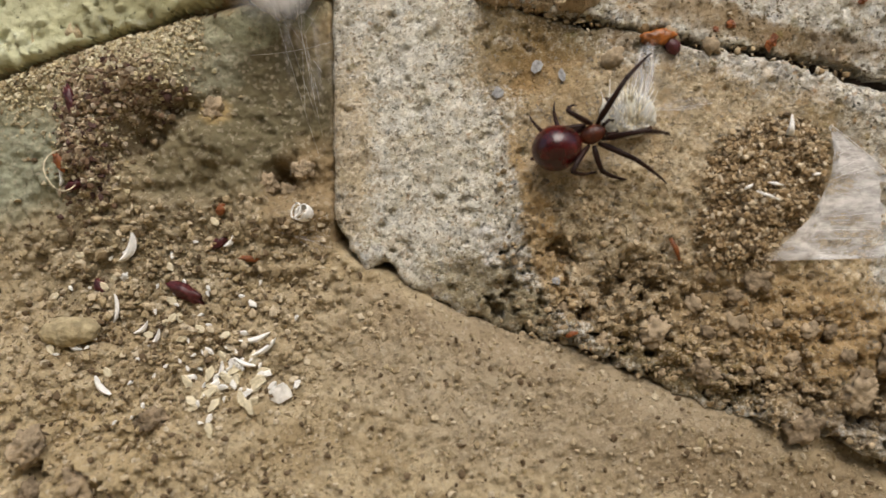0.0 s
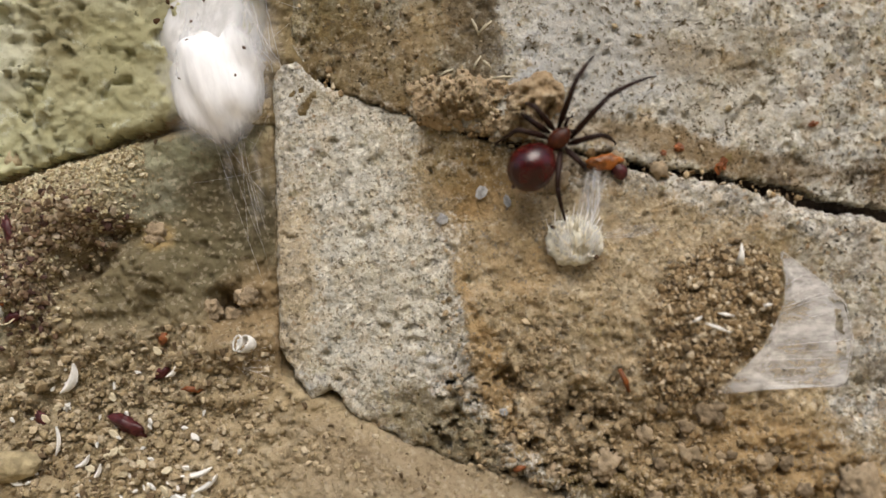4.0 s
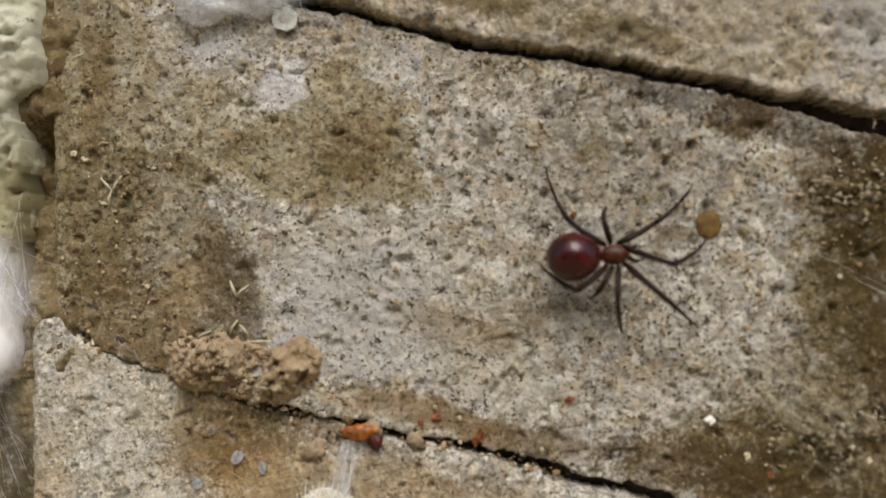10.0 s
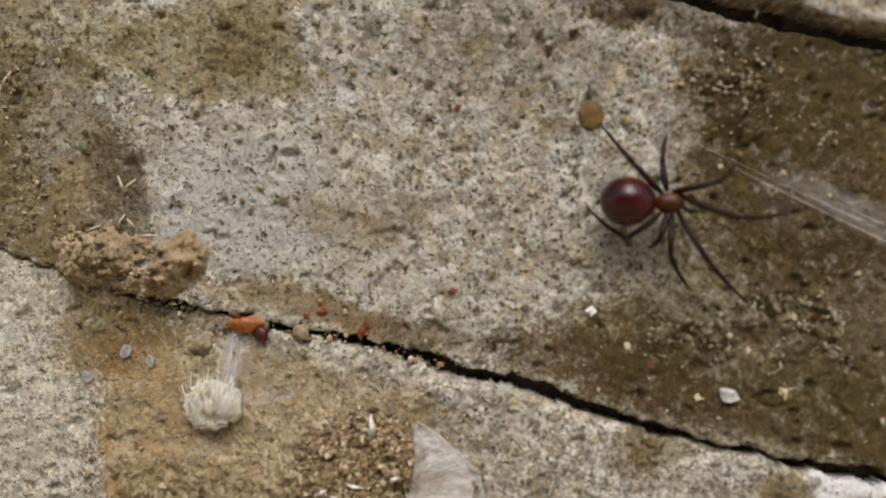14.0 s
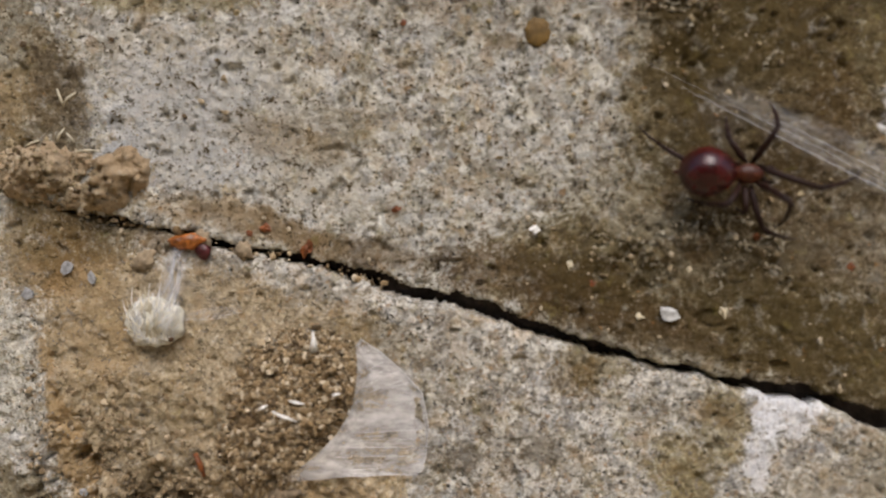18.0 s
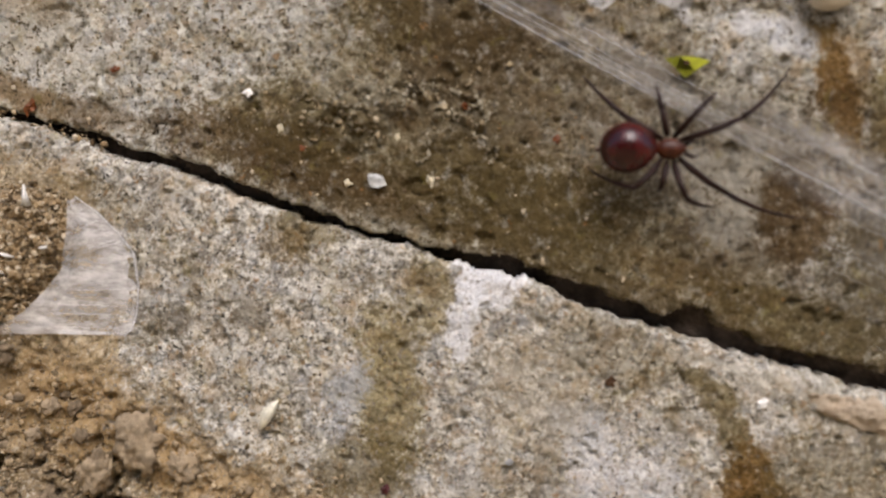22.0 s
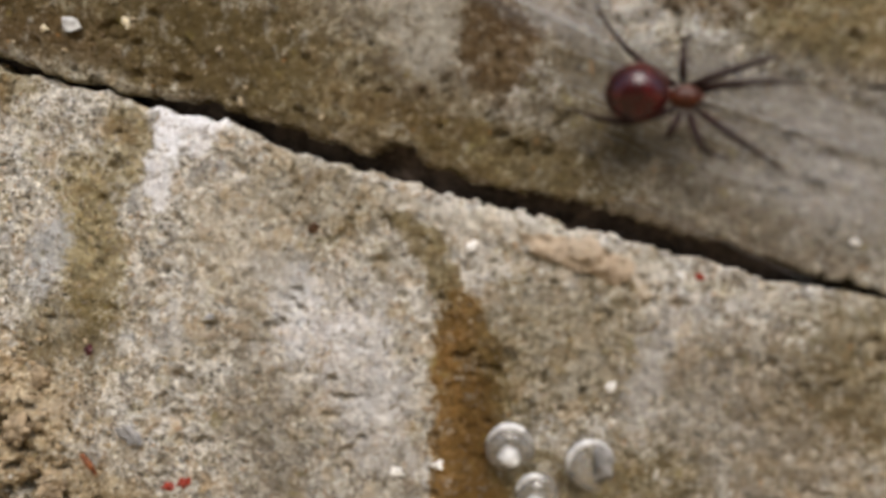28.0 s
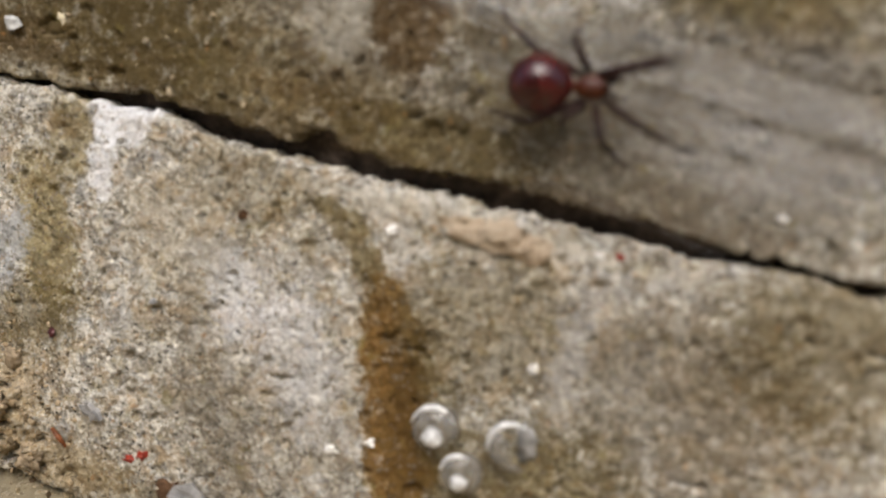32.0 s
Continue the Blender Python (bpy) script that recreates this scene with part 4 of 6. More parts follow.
SLATE = plain("grey_fragment", (0.30, 0.29, 0.27), 0.5, 0.4, 0.002, 0.5, 0.2)
LEAF = plain("yellow_leaf", (0.42, 0.44, 0.02), 0.5, 0.3, 0.002, 0.3)


def lower_y(x, z):
    return float(lower_depth(np.array([float(x)]), np.array([float(z)]), one * 9)[0])


def middle_y(x, z):
    return float(middle_depth(np.array([float(x)]), np.array([float(z)]), one * 9)[0])


def bank_y(x, z):
    return float(bank_depth(np.array([float(x)]), np.array([float(z)]))[0])


def green_y(x, z):
    return float(render_depth(np.array([float(x)]), np.array([float(z)]), one * 9)[0])


def onwall(x, z, y, turn=0.0, lean=0.0):
    """A pose on the wall's face: local z points out of the wall, local y up it."""
    return Matrix.Translation((x / 1000, y / 1000, z / 1000)) @ pose(0, 0, 0, 90, 0, 0) @ pose(0, 0, 0, 0, 0, turn) @ pose(0, 0, 0, lean, 0, 0)


def crescent_bm(long, wide, high):
    """A curved sliver of shell, hollow on one side."""
    bm = bmesh.new()
    rows = []
    for i in range(9):
        u = i / 8 - 0.5
        w = wide * math.sqrt(max(0.02, 1 - (2 * u) ** 2))
        bend = 2.2 * wide * (u * u - 0.12)
        loop = [(k / 4 - 0.5, 0.35 + high * math.sin(math.pi * k / 4)) for k in range(5)] + [(k / 4 - 0.5, 0.05 + high * 0.4 * math.sin(math.pi * k / 4)) for k in (3, 2, 1)]
        rows.append([bm.verts.new((u * long / 1000, (bend + v * w) / 1000, h / 1000)) for v, h in loop])
    for a, b in zip(rows, rows[1:]):
        for k in range(8):
            bm.faces.new((a[k], b[k], b[(k + 1) % 8], a[(k + 1) % 8]))
    bm.faces.new(rows[0]), bm.faces.new(rows[-1][::-1])
    bmesh.ops.recalc_face_normals(bm, faces=bm.faces[:])
    return bm


def chip_bm(long, wide, thick, seed):
    """A flat broken flake with a jagged rim and a slight dish."""
    r = random.Random(seed)
    bm = bmesh.new()
    n = 7
    rim = [(math.cos(2 * math.pi * k / n) * (0.6 + 0.6 * r.random()), math.sin(2 * math.pi * k / n) * (0.6 + 0.6 * r.random())) for k in range(n)]
    def ring_of(k, base):
        return [bm.verts.new((x * k * long / 2000, y * k * wide / 2000, (base + thick * 0.8 * r.random()) / 1000)) for x, y in rim]

    top, edge, low = ring_of(0.5, thick), ring_of(1.0, thick * 0.7), ring_of(1.0, -0.2)
    bm.faces.new(top)
    for k in range(n):
        j = (k + 1) % n
        bm.faces.new((top[k], edge[k], edge[j], top[j]))
        bm.faces.new((edge[k], low[k], low[j], edge[j]))
    bm.faces.new(low[::-1])
    bmesh.ops.recalc_face_normals(bm, faces=bm.faces[:])
    return bm


def thing(name, bm, mat, m, label, category, group=""):
    ob = part(name, bm, mat, shade=name not in ("shell_chip", "shell_sliver", "flake", "speck", "seed_husk"))
    ob.matrix_basis = m
    return tagged(ob, label, category, group)


# remains of prey on the earth bank
def seed_bm(long, wide, seed=0):
    return lump_bm(long / 2, wide / 2, wide / 2.8, 0.45, seed, 3)


for x, z, long, wide, turn, mat, label in (
    (6.2, 53.3, 6.8, 2.6, -28, MAROON, "dark maroon insect husk lying on soil"), (11.6, 61.8, 3.0, 1.6, 40, MAROON, "small maroon husk on soil"), (12.0, 67.7, 2.0, 1.5, 70, RUST, "small rust husk on the bank"),
    (-12.8, 86, 6.5, 1.8, -75, MAROON, "narrow maroon husk stuck in grit"), (-14.5, 76, 3.4, 1.8, -60, RUST, "rust insect remains in dark grit"), (-9, 54, 3.6, 1.8, -50, MAROON, "maroon husk half sunk in soil"), (17, 59, 3.5, 1.0, -5, RUST, "thin rust sliver on soil"), (-13.0, 72, 3.0, 1.6, 30, MAROON, "broken maroon husk in grit")):
    thing("husk", seed_bm(long, wide, long), mat, onwall(x, z, bank_y(x, z) - wide * 0.25, turn), label, "insect husk", "insect husks on the bank")
for x, z, long, wide, turn in ((-4.2, 61, 5.6, 1.7, 65), (-7.6, 37.3, 4.2, 1.3, -50), (13.6, 62, 2.6, 0.9, 50), (19, 45.5, 5.6, 1.1, 15), (21, 44.0, 5.0, 0.9, 35), (17.5, 41.5, 4.0, 0.8, -20), (13, 40, 3.4, 0.8, 70), (-1.5, 47, 3.2, 0.9, 40), (1.5, 45.5, 3.4, 0.8, 60), (-6.3, 50.5, 5.0, 0.8, 88), (-13, 44, 3.0, 1.0, -30), (-15.5, 74.5, 5, 1.2, 100)):
    thing("shell_sliver", crescent_bm(long, wide, wide * 0.5), CHALK, onwall(x, z, bank_y(x, z) - 0.5, turn), "curved white sliver of shell on soil", "shell", "shell slivers on the bank")
thing("insect_ring", tube_bm([(3.0 * math.cos(a), 3.6 * math.sin(a), 0.5 + 0.3 * math.sin(3 * a)) for a in np.linspace(0.3, 5.2, 15)], [0.13] * 15, 5), CREAM, onwall(-14.2, 74.5, bank_y(-14.2, 74.5) - 0.8, 20), "curled cream insect skin in dark grit", "insect husk", "insect husks on the bank")
cup = tagged(new("shell_cup"), "small open white shell lying on the bank", "shell")
bm = bmesh.new()
bmesh.ops.create_uvsphere(bm, u_segments=18, v_segments=12, radius=1)
bmesh.ops.delete(bm, geom=[v for v in bm.verts if v.co.x > 0.3 + 0.25 * v.co.y], context="VERTS")
for v in bm.verts:
    v.co = Vector((v.co.x * 2.4, v.co.y * 1.6, v.co.z * 1.4)) / 1000
bmesh.ops.solidify(bm, geom=bm.faces[:], thickness=0.0002)
part("bowl", bm, CHALK, cup)
part("rim", tube_bm([(1.3, 1.35 * math.cos(a), 1.15 * math.sin(a)) for a in np.linspace(0, 2 * math.pi, 17)], [0.16] * 17, 5), CHALK, cup)
cup.matrix_basis = onwall(27.0, 67.0, bank_y(27, 67) - 1.2, 160) @ pose(0, 0, 0, 0, -50, 0)
thing("cocoon", lump_bm(5.2, 2.6, 2.4, 0.16, 5, 4), plain("cocoon_felt", (0.42, 0.345, 0.20), 0.9, 0.1, 0.002, 0.45, 0.5), onwall(-13.8, 46.6, bank_y(-13.8, 46.6) - 1.2, 5), "tan oval cocoon half buried in soil", "cocoon")
thing("shell_chip", chip_bm(5.4, 4.0, 0.3, 3), CHALK, onwall(23.7, 36.6, bank_y(23.7, 36.6) - 0.9, 20, 12), "broken white shell chip on soil", "shell", "shell chips on the bank")
rs = random.Random(11)
bases = []
for n, (mat, long) in enumerate(((CHALK, 1.7), (CREAM, 2.2), (CREAM, 2.7), (CHALK, 1.1))):
    bases.append(thing("shell_chip", chip_bm(long, long * 0.6, 0.22, n + 20), mat, onwall(14 + n, 37.5 + n, bank_y(14 + n, 37.5 + n) - 0.7, 30 * n, 20), "pale broken shell chip among soil crumbs", "shell", "shell chips on the bank"))
for k in range(120):
    x, z = rs.gauss(2 if k % 2 else 15, 11 if k % 2 else 4.5), rs.gauss(47 if k % 2 else 39, 8 if k % 2 else 3.5)
    if x > 30 or z > 70:
        continue
    copy_thing(bases[k % 4 if k % 3 else 3], onwall(x, z, bank_y(x, z) - 0.6, rs.uniform(0, 360), rs.uniform(-20, 30)))
for x, z, r, mat, label in ((62.9, 40, 1.7, PEBBLE, "tan pebble on sandy earth"), (-6, 56, 1.0, CHALK, "tiny white ball on soil"), (-18, 28, 3.2, CLAY, "brown clod of dry earth"), (-9, 22, 2.8, CLAY, "brown clod of dry earth"), (2, 32, 2.6, CLAY_DARK, "dark clod of earth"), (-17, 20, 3.0, CLAY_DARK, "dark clod of earth"), (26.3, 74.6, 2.2, CLAY, "tan clod beside a hole in the bank"), (19.4, 72.6, 2.15, CLAY, "tan clod beside a hole in the bank"), (22.8, 70.8, 2.1, CLAY, "tan clod beside a hole in the bank"), (9.8, 85.6, 2.2, CLAY, "tan clod on the mud face")):
    thing("clod" if r > 2 else "pebble", lump_bm(r, r * 0.75, r * 0.6, 0.55, x, 4), mat, onwall(x, z, bank_y(x, z) + r * 0.05, x * 7), label, "clod" if r > 2 else "pebble", "clods on the bank")

# stuck to the lower stone
rk = random.Random(19)
caked = [(rk.gauss(150, 8), rk.gauss(26, 6), rk.uniform(0.8, 1.9), CLAY if rk.random() < 0.6 else CLAY_DARK, "small dry mud clod on stone") for _ in range(22)] + [(rk.gauss(103, 16), rk.gauss(42, 5), rk.uniform(0.8, 1.7), CLAY if rk.random() < 0.6 else CLAY_DARK, "small dry mud clod on stone") for _ in range(26)]
for x, z, r, mat, label in [c for c in caked if c[1] > FOOT(c[0]) + 2] + [(101, 47.8, 2.2, PEBBLE, "orange-tan pebble in dried mud"), (93.8, 50.8, 1.6, CLAY, "dry mud clod on stone"), (128, 42, 4.2, CLAY, "dry mud clod on stone"), (121, 36, 3.4, CLAY, "dry mud clod on stone"), (135, 38, 3.0, CLAY, "dry mud clod on stone"), (112, 41, 3.8, CLAY_DARK, "dark mud clod on stone"), (104, 55, 2.4, CLAY_DARK, "dark mud clod on stone"), (87, 46, 2.6, CLAY, "dry mud clod on stone"), (90, 96.2, 2.0, PEBBLE, "small stone wedged in the joint"), (97, 94.8, 1.6, PEBBLE, "small stone wedged in the joint"), (80.5, 93, 2.0, PEBBLE, "small stone near the joint"), (79, 44, 2.2, CLAY, "dry mud clod on stone"), (72, 50, 1.8, CLAY, "dry mud clod on stone"), (112, 30, 3.0, CLAY_DARK, "dark mud clod on stone"), (95, 40, 2.4, CLAY_DARK, "dark mud clod on stone"), (158, 24, 2.6, CLAY, "dry mud clod on stone"), (150, 22, 3.0, CLAY, "dry mud clod on stone"), (163, 15, 2.2, CLAY, "dry mud clod on stone")]:
    thing("pebble" if mat is PEBBLE else "clod", lump_bm(r, r * 0.8, r * 0.5, 0.5, x, 4 if r > 2 else 3), mat, onwall(x, z, lower_y(x, z) - r * 0.1, x * 5), label, "pebble" if mat is PEBBLE else "clod", "clods on the lower stone")
bm = tube_bm([(0, 0, 0), (0.1, 1.4, 0.6), (0, 3.2, 0.9)], [0.75, 0.45, 0.12])
thing("thorn", bm, CHALK, onwall(109, 79.2, lower_y(109, 79.2) - 0.9), "white thorn-like spur on a grit heap", "thorn")
for x, z, long, turn in ((104.8, 69, 4.2, -22), (106.4, 71, 2.6, -12), (101.5, 70.5, 1.6, 30), (112.8, 72.5, 1.4, 10)):
    thing("splinter", tube_bm([(-long / 2, 0, 0.6), (0, 0, 0.9), (long / 2, 0, 0.5)], [0.14, 0.32, 0.12], 6), CHALK, onwall(x, z, lower_y(x, z) - 0.6, turn), "white splinter on a grit heap", "splinter", "splinters on the grit")
for x, z, r, mat, label, on in ((113.9, 69, 0.95, CHALK, "tiny round white egg on grit", lower_y), (255.4, 50.2, 0.9, CHALK, "white speck on the stone lip", lower_y), (226.4, 53.4, 1.3, CHALK, "white speck on stone", lower_y), (203.2, 55.5, 1.3, UMBER, "umber speck on stone", lower_y), (168.4, 36, 1.2, MAROON, "dark red seed on stone", lower_y), (183.8, 16.6, 1.4, SCARLET, "red husk on stone", lower_y), (181.4, 16.0, 1.2, SCARLET, "red husk on stone", lower_y), (152, 30, 0.9, MAROON, "dark red seed in mud", lower_y), (143.7, 98.6, 1.2, CHALK, "white chip on stone", middle_y), (160.5, 84.8, 0.9, CREAM, "pale chip on stone", middle_y), (173.6, 85.7, 1.2, CREAM, "tan chip on stone", middle_y), (178.5, 97.5, 0.9, RUST, "amber speck on stone", middle_y), (278, 55.4, 1.0, CHALK, "white speck on stone", middle_y), (216.5, 20.4, 1.3, CHALK, "white chip on stone", lower_y), (222.3, 21.6, 1.2, CHALK, "white chip on stone", lower_y), (246.5, 34.2, 1.2, CHALK, "white chip on stone", lower_y), (107.1, 95.2, 1.6, RUST, "rust crumb at the joint", middle_y), (121.8, 101.7, 1.0, RUST, "rust speck on stone", middle_y), (122.8, 131.3, 0.8, RUST, "rust speck on stone", middle_y), (100.4, 98.4, 1.3, RUST, "rust crumb at the joint", middle_y), (97.8, 97.6, 0.9, RUST, "rust crumb at the joint", middle_y), (153, 90, 0.8, RUST, "rust speck on stone", middle_y), (193, 93, 0.9, RUST, "rust speck on stone", middle_y), (258, 50.0, 0.8, SCARLET, "red crumb in the joint", lower_y), (168, 92.5, 0.7, CREAM, "pale chip on stone", middle_y), (149.4, 93, 0.9, CREAM, "pale chip on stone", middle_y), (176, 23.5, 2.4, SLATE, "grey chip on stone", lower_y)):
    thing("speck", lump_bm(r * 0.7, r * 0.5, r * 0.35, 0.9, x * 1.7, 2), mat, onwall(x, z, on(x, z) - r * 0.12, x * 9), label, "speck", "specks on the stone")
for x, z, long, turn, mat in ((90.3, 60.3, 4.0, -68, RUST), (168.9, 18.7, 3.8, -50, RUST), (73, 46, 2.0, 20, RUST)):
    thing("sliver", tube_bm([(-long / 2, 0, 0.4), (0, 0.15, 0.6), (long / 2, 0, 0.4)], [0.35, 0.5, 0.25], 6), mat, onwall(x, z, lower_y(x, z) - 0.4, turn), "thin orange husk sliver on stone", "husk", "husks on the stone")
for n, (x, z, s) in enumerate(((60.8, 87.4, 2.4), (67.6, 91.9, 2.6), (71.8, 90.2, 2.0), (70.5, 55, 1.6), (188, 42, 1.4))):
    thing("flake", chip_bm(s, s * 0.8, 0.14, n + 50), plain("pale_flake", (0.38, 0.378, 0.37), 0.6, 0.3, 0.001, 0.5) if n == 0 else bpy.data.materials["pale_flake"], onwall(x, z, lower_y(x, z) - 0.4, n * 50), "thin bluish-white mineral flake on stone", "flake", "flakes on the stone")
thing("seed", tube_bm([(-2.9, 0, 0.5), (-2.2, 0.1, 0.6), (-0.9, 0.2, 0.8), (0.6, 0.2, 0.8), (1.9, 0.05, 0.6), (2.8, -0.1, 0.4)], [0.1, 0.55, 0.95, 1.0, 0.6, 0.08], 10), plain("seed_coat", (0.80, 0.76, 0.60), 0.45, 0.4, 0.0012, 0.3, 0.2), onwall(149.1, 47.1, lower_y(149, 47) - 0.6, 62), "cream pointed seed on stone", "seed")
thing("seed_husk", chip_bm(3.6, 2.3, 0.3, 77), plain("papery_husk", (0.60, 0.60, 0.57), 0.5, 0.4, 0.0012, 0.45), onwall(164.9, 85.4, middle_y(164.9, 85.4) - 0.5, -20), "flat white seed husk on stone", "seed")


def crust_in(x, z):
    return bump_at(x, z, 241.5, 52.5, 8.8, 2.6, -14) - 0.40 + 0.42 * fbm(x, z, 4, 111, 4)


def crust_depth(x, z, d):
    return lower_depth(x, z, 9 + 0 * x) - 0.35 - 0.5 * np.sqrt(np.clip(d, 0, 1)) - 0.9 * fbm(x, z, 2.0, 113, 4, 0.7)


tagged(field("crust_flake", (228, 256, 45, 60), 0.3, crust_in, crust_depth, soil("tan_crust", [], (0.55, 0.46, 0.34), (0.46, 0.36, 0.25), (0.22, 0.15, 0.09)), 3.0), "tan sandy mineral crust lifting from the stone lip", "crust")
leaf = tagged(new("leaf_scrap"), "yellow-green triangular leaf scrap caught in web", "leaf")
bm = bmesh.new()
v = [bm.verts.new((x / 1000, y / 1000, z / 1000)) for x, y, z in ((-3.4, 1.2, 0.4), (-1.2, 1.5, 0.8), (1.4, 1.4, 0.8), (3.4, 1.0, 0.5), (1.2, -0.6, 0.6), (-0.2, -1.7, 0.3), (-1.7, -0.3, 0.6))]
bm.faces.new(v)
bmesh.ops.solidify(bm, geom=bm.faces[:], thickness=0.0003)
part("blade", bm, LEAF, leaf)
part("spot", lump_bm(0.6, 0.35, 0.12, 0.3, 3, 2), UMBER, leaf, at=Matrix.Translation((-0.0002, 0.0005, 0.0011)))
leaf.matrix_basis = onwall(212.0, 104.4, middle_y(212.0, 104.4) - 1.2)

thing("droplet", lump_bm(2.0, 2.3, 0.35, 0.12, 4, 4), plain("dried_droplet", (0.17, 0.10, 0.022), 0.6, 0.3, 0.002, 0.5, 0.1), onwall(144.0, 129.5, middle_y(144.0, 129.5) - 0.1), "dried ochre-brown droplet on stone", "droplet")

# dry stalks
for x, z, turn, long in ((67.0, 119.4, -68, 3.0), (68.6, 119.2, 42, 3.0), (67.2, 113.3, 60, 2.6), (68.9, 112.9, -48, 2.0), (45.2, 136.9, -48, 3.4), (47.2, 137.0, 60, 3.4), (46.2, 134.6, 80, 2.6), (40.3, 158.6, 30, 2.2), (71.5, 110.8, 2, 4.5), (62, 112, 25, 2.5)):
    thing("stalk", tube_bm([(-long / 2, 0, 0.4), (0, 0.1, 0.7), (long / 2, 0, 0.4)], [0.16, 0.22, 0.13], 6), STRAW, onwall(x, z, middle_y(x, z) - 0.5, turn), "short dry straw stalk on stone", "straw", "straw stalks on the stone")
for x, z, turn, long in ((18.3, 143, 80, 3.6), (20.0, 144, 20, 4.0), (14.5, 141, 30, 3.0)):
    thing("stalk", tube_bm([(-long / 2, 0, 0.4), (0, 0.1, 0.7), (long / 2, 0, 0.4)], [0.16, 0.22, 0.13], 6), STRAW, onwall(x, z, green_y(x, z) - 0.5, turn), "short dry straw stalk on green render", "straw", "straw stalks on the render")

# glassy empty shells on the lower stone
PEARL = Mat("glassy_shell", 0.15, 0.6)
PEARL.put(PEARL.p.inputs["Alpha"], PEARL.rise(PEARL.noise(0.002, 3.0), 0.3, 0.7, 0.15, 0.5))
PEARL.p.inputs["Coat Weight"].default_value = 0.8
PEARL.p.inputs["Coat Roughness"].default_value = 0.05
PEARL = PEARL.done((0.30, 0.28, 0.24))
# white that stands in for highlights on the glassy shells
SHELL_GLINT = plain("shell_glint", (0.80, 0.80, 0.77), 0.2, 0.6, 0.001, 0.45)


def shell(x, z, r, cut, turn, arc, label):
    ob = tagged(new("snail_shell"), label, "shell", "glassy shells")
    bm = bmesh.new()
    bmesh.ops.create_uvsphere(bm, u_segments=28, v_segments=18, radius=1)
    bmesh.ops.delete(bm, geom=[w for w in bm.verts if w.co.x > cut], context="VERTS")
    for w in bm.verts:
        k = 1 + 0.06 * math.sin(3 * w.co.y + 2 * w.co.z)
        w.co = Vector((w.co.x * r * k, w.co.y * r, w.co.z * r * 0.8)) / 1000
    bmesh.ops.solidify(bm, geom=bm.faces[:], thickness=0.00015)
    part("dome", bm, PEARL, ob, at=pose(0, 0, 0, 0, 0, turn))
    # white crescent shaped as the highlight along the rim
    turns = np.linspace(arc[0], arc[1], 17)
    thick = [0.05 + r * 0.13 * math.sin(math.pi * k / 16) for k in range(17)]
    part("lip", tube_bm([(r * 0.9 * math.cos(radians(g)), r * 0.9 * math.sin(radians(g)), r * 0.42) for g in turns], thick, 7), SHELL_GLINT, ob)
    if cut > 0.6:
        # white bump stands for the glint in the middle
        part("whorl", lump_bm(r * 0.40, r * 0.36, r * 0.25, 0.3, x, 3), SHELL_GLINT, ob, at=Matrix.Translation((0, -r * 0.0002, r * 0.0006)))
    else:
        # grey lump stands for the shade inside the broken half
        part("hollow", lump_bm(r * 0.32, r * 0.75, r * 0.12, 0.5, x, 3), SLATE, ob, "grey lump standing for the shaded inside", Matrix.Translation((r * 0.0004, 0, -r * 0.0003)))
    ob.matrix_basis = onwall(x, z, lower_y(x, z) - r * 0.5)


shell(232.6, 25.0, 3.7, 0.75, -60, (15, 165), "round glassy empty snail shell on stone")
shell(236.6, 19.0, 3.2, 0.8, -100, (60, 170), "small glassy empty snail shell on stone")
shell(244.2, 23.6, 3.9, 0.0, 20, (55, 190), "broken glassy shell half on stone")
frag = tagged(new("shell_fragment"), "grey broken shell fragment over a dark brown lump", "shell")
part("plate", chip_bm(7.0, 4.6, 1.0, 91), SLATE, frag, at=Matrix.Translation((0.0018, 0.0012, 0.0012)) @ pose(0, 0, 0, -20, 15, 0), shade=False)
# umber lump takes the place of a dark hollow below the plate
part("inside", lump_bm(3.4, 2.2, 0.9, 0.5, 6, 3), UMBER, frag, at=Matrix.Translation((-0.0014, -0.0012, 0)))
frag.matrix_basis = onwall(190.8, 10.5, lower_y(190.8, 10.5) - 0.3, -30)

# ---- silk ----
FLUFF = silk("dense_silk", (0.80, 1.0), (1.6, 0.25, 1), (0.95, 0.95, 0.95), 0.003, (10.2, 13.8))
VEIL = silk("thin_silk", (0.0, 0.55), (1.5, 0.4, 1), (0.82, 0.82, 0.82), 0.003, (12.5, 17))
# a snail resting higher on the stone
snail = tagged(new("snail_shell"), "small creamy-white snail shell with a pinkish whorl on stone", "shell")
SX, SZ, SY = 231.5, 117.4, middle_y(231.5, 117.4)
coil = [(SX + r * math.cos(a), SY - 2.3 - 1.6 * (1 - u), SZ + r * math.sin(a)) for u in [k / 45 for k in range(46)] for a, r in ((15.7 * u - 2.2, 0.3 + 2.3 * u ** 1.2),)]
part("whorl", tube_bm(coil, [0.6 + 2.1 * (k / 45) ** 1.1 for k in range(46)], 12), plain("snail_cream", (0.74, 0.68, 0.56), 0.4, 0.4, 0.003, 0.25, 0.1), snail)
part("apex", lump_bm(1.5, 1.5, 0.9, 0.05, 3, 3), plain("snail_pink", (0.72, 0.50, 0.38), 0.35, 0.4, 0.002, 0.2), snail, "pinkish tip of the whorl", onwall(SX, SZ, SY - 4.2))

SHEET = silk("silk_sheet", (0.12, 0.86), (0.35, 1, 1.2), (0.76, 0.74, 0.71), 0.0034, (20, 60, 19))
THREAD = plain("silk_thread", (0.80, 0.80, 0.80), 0.4, 0.5)


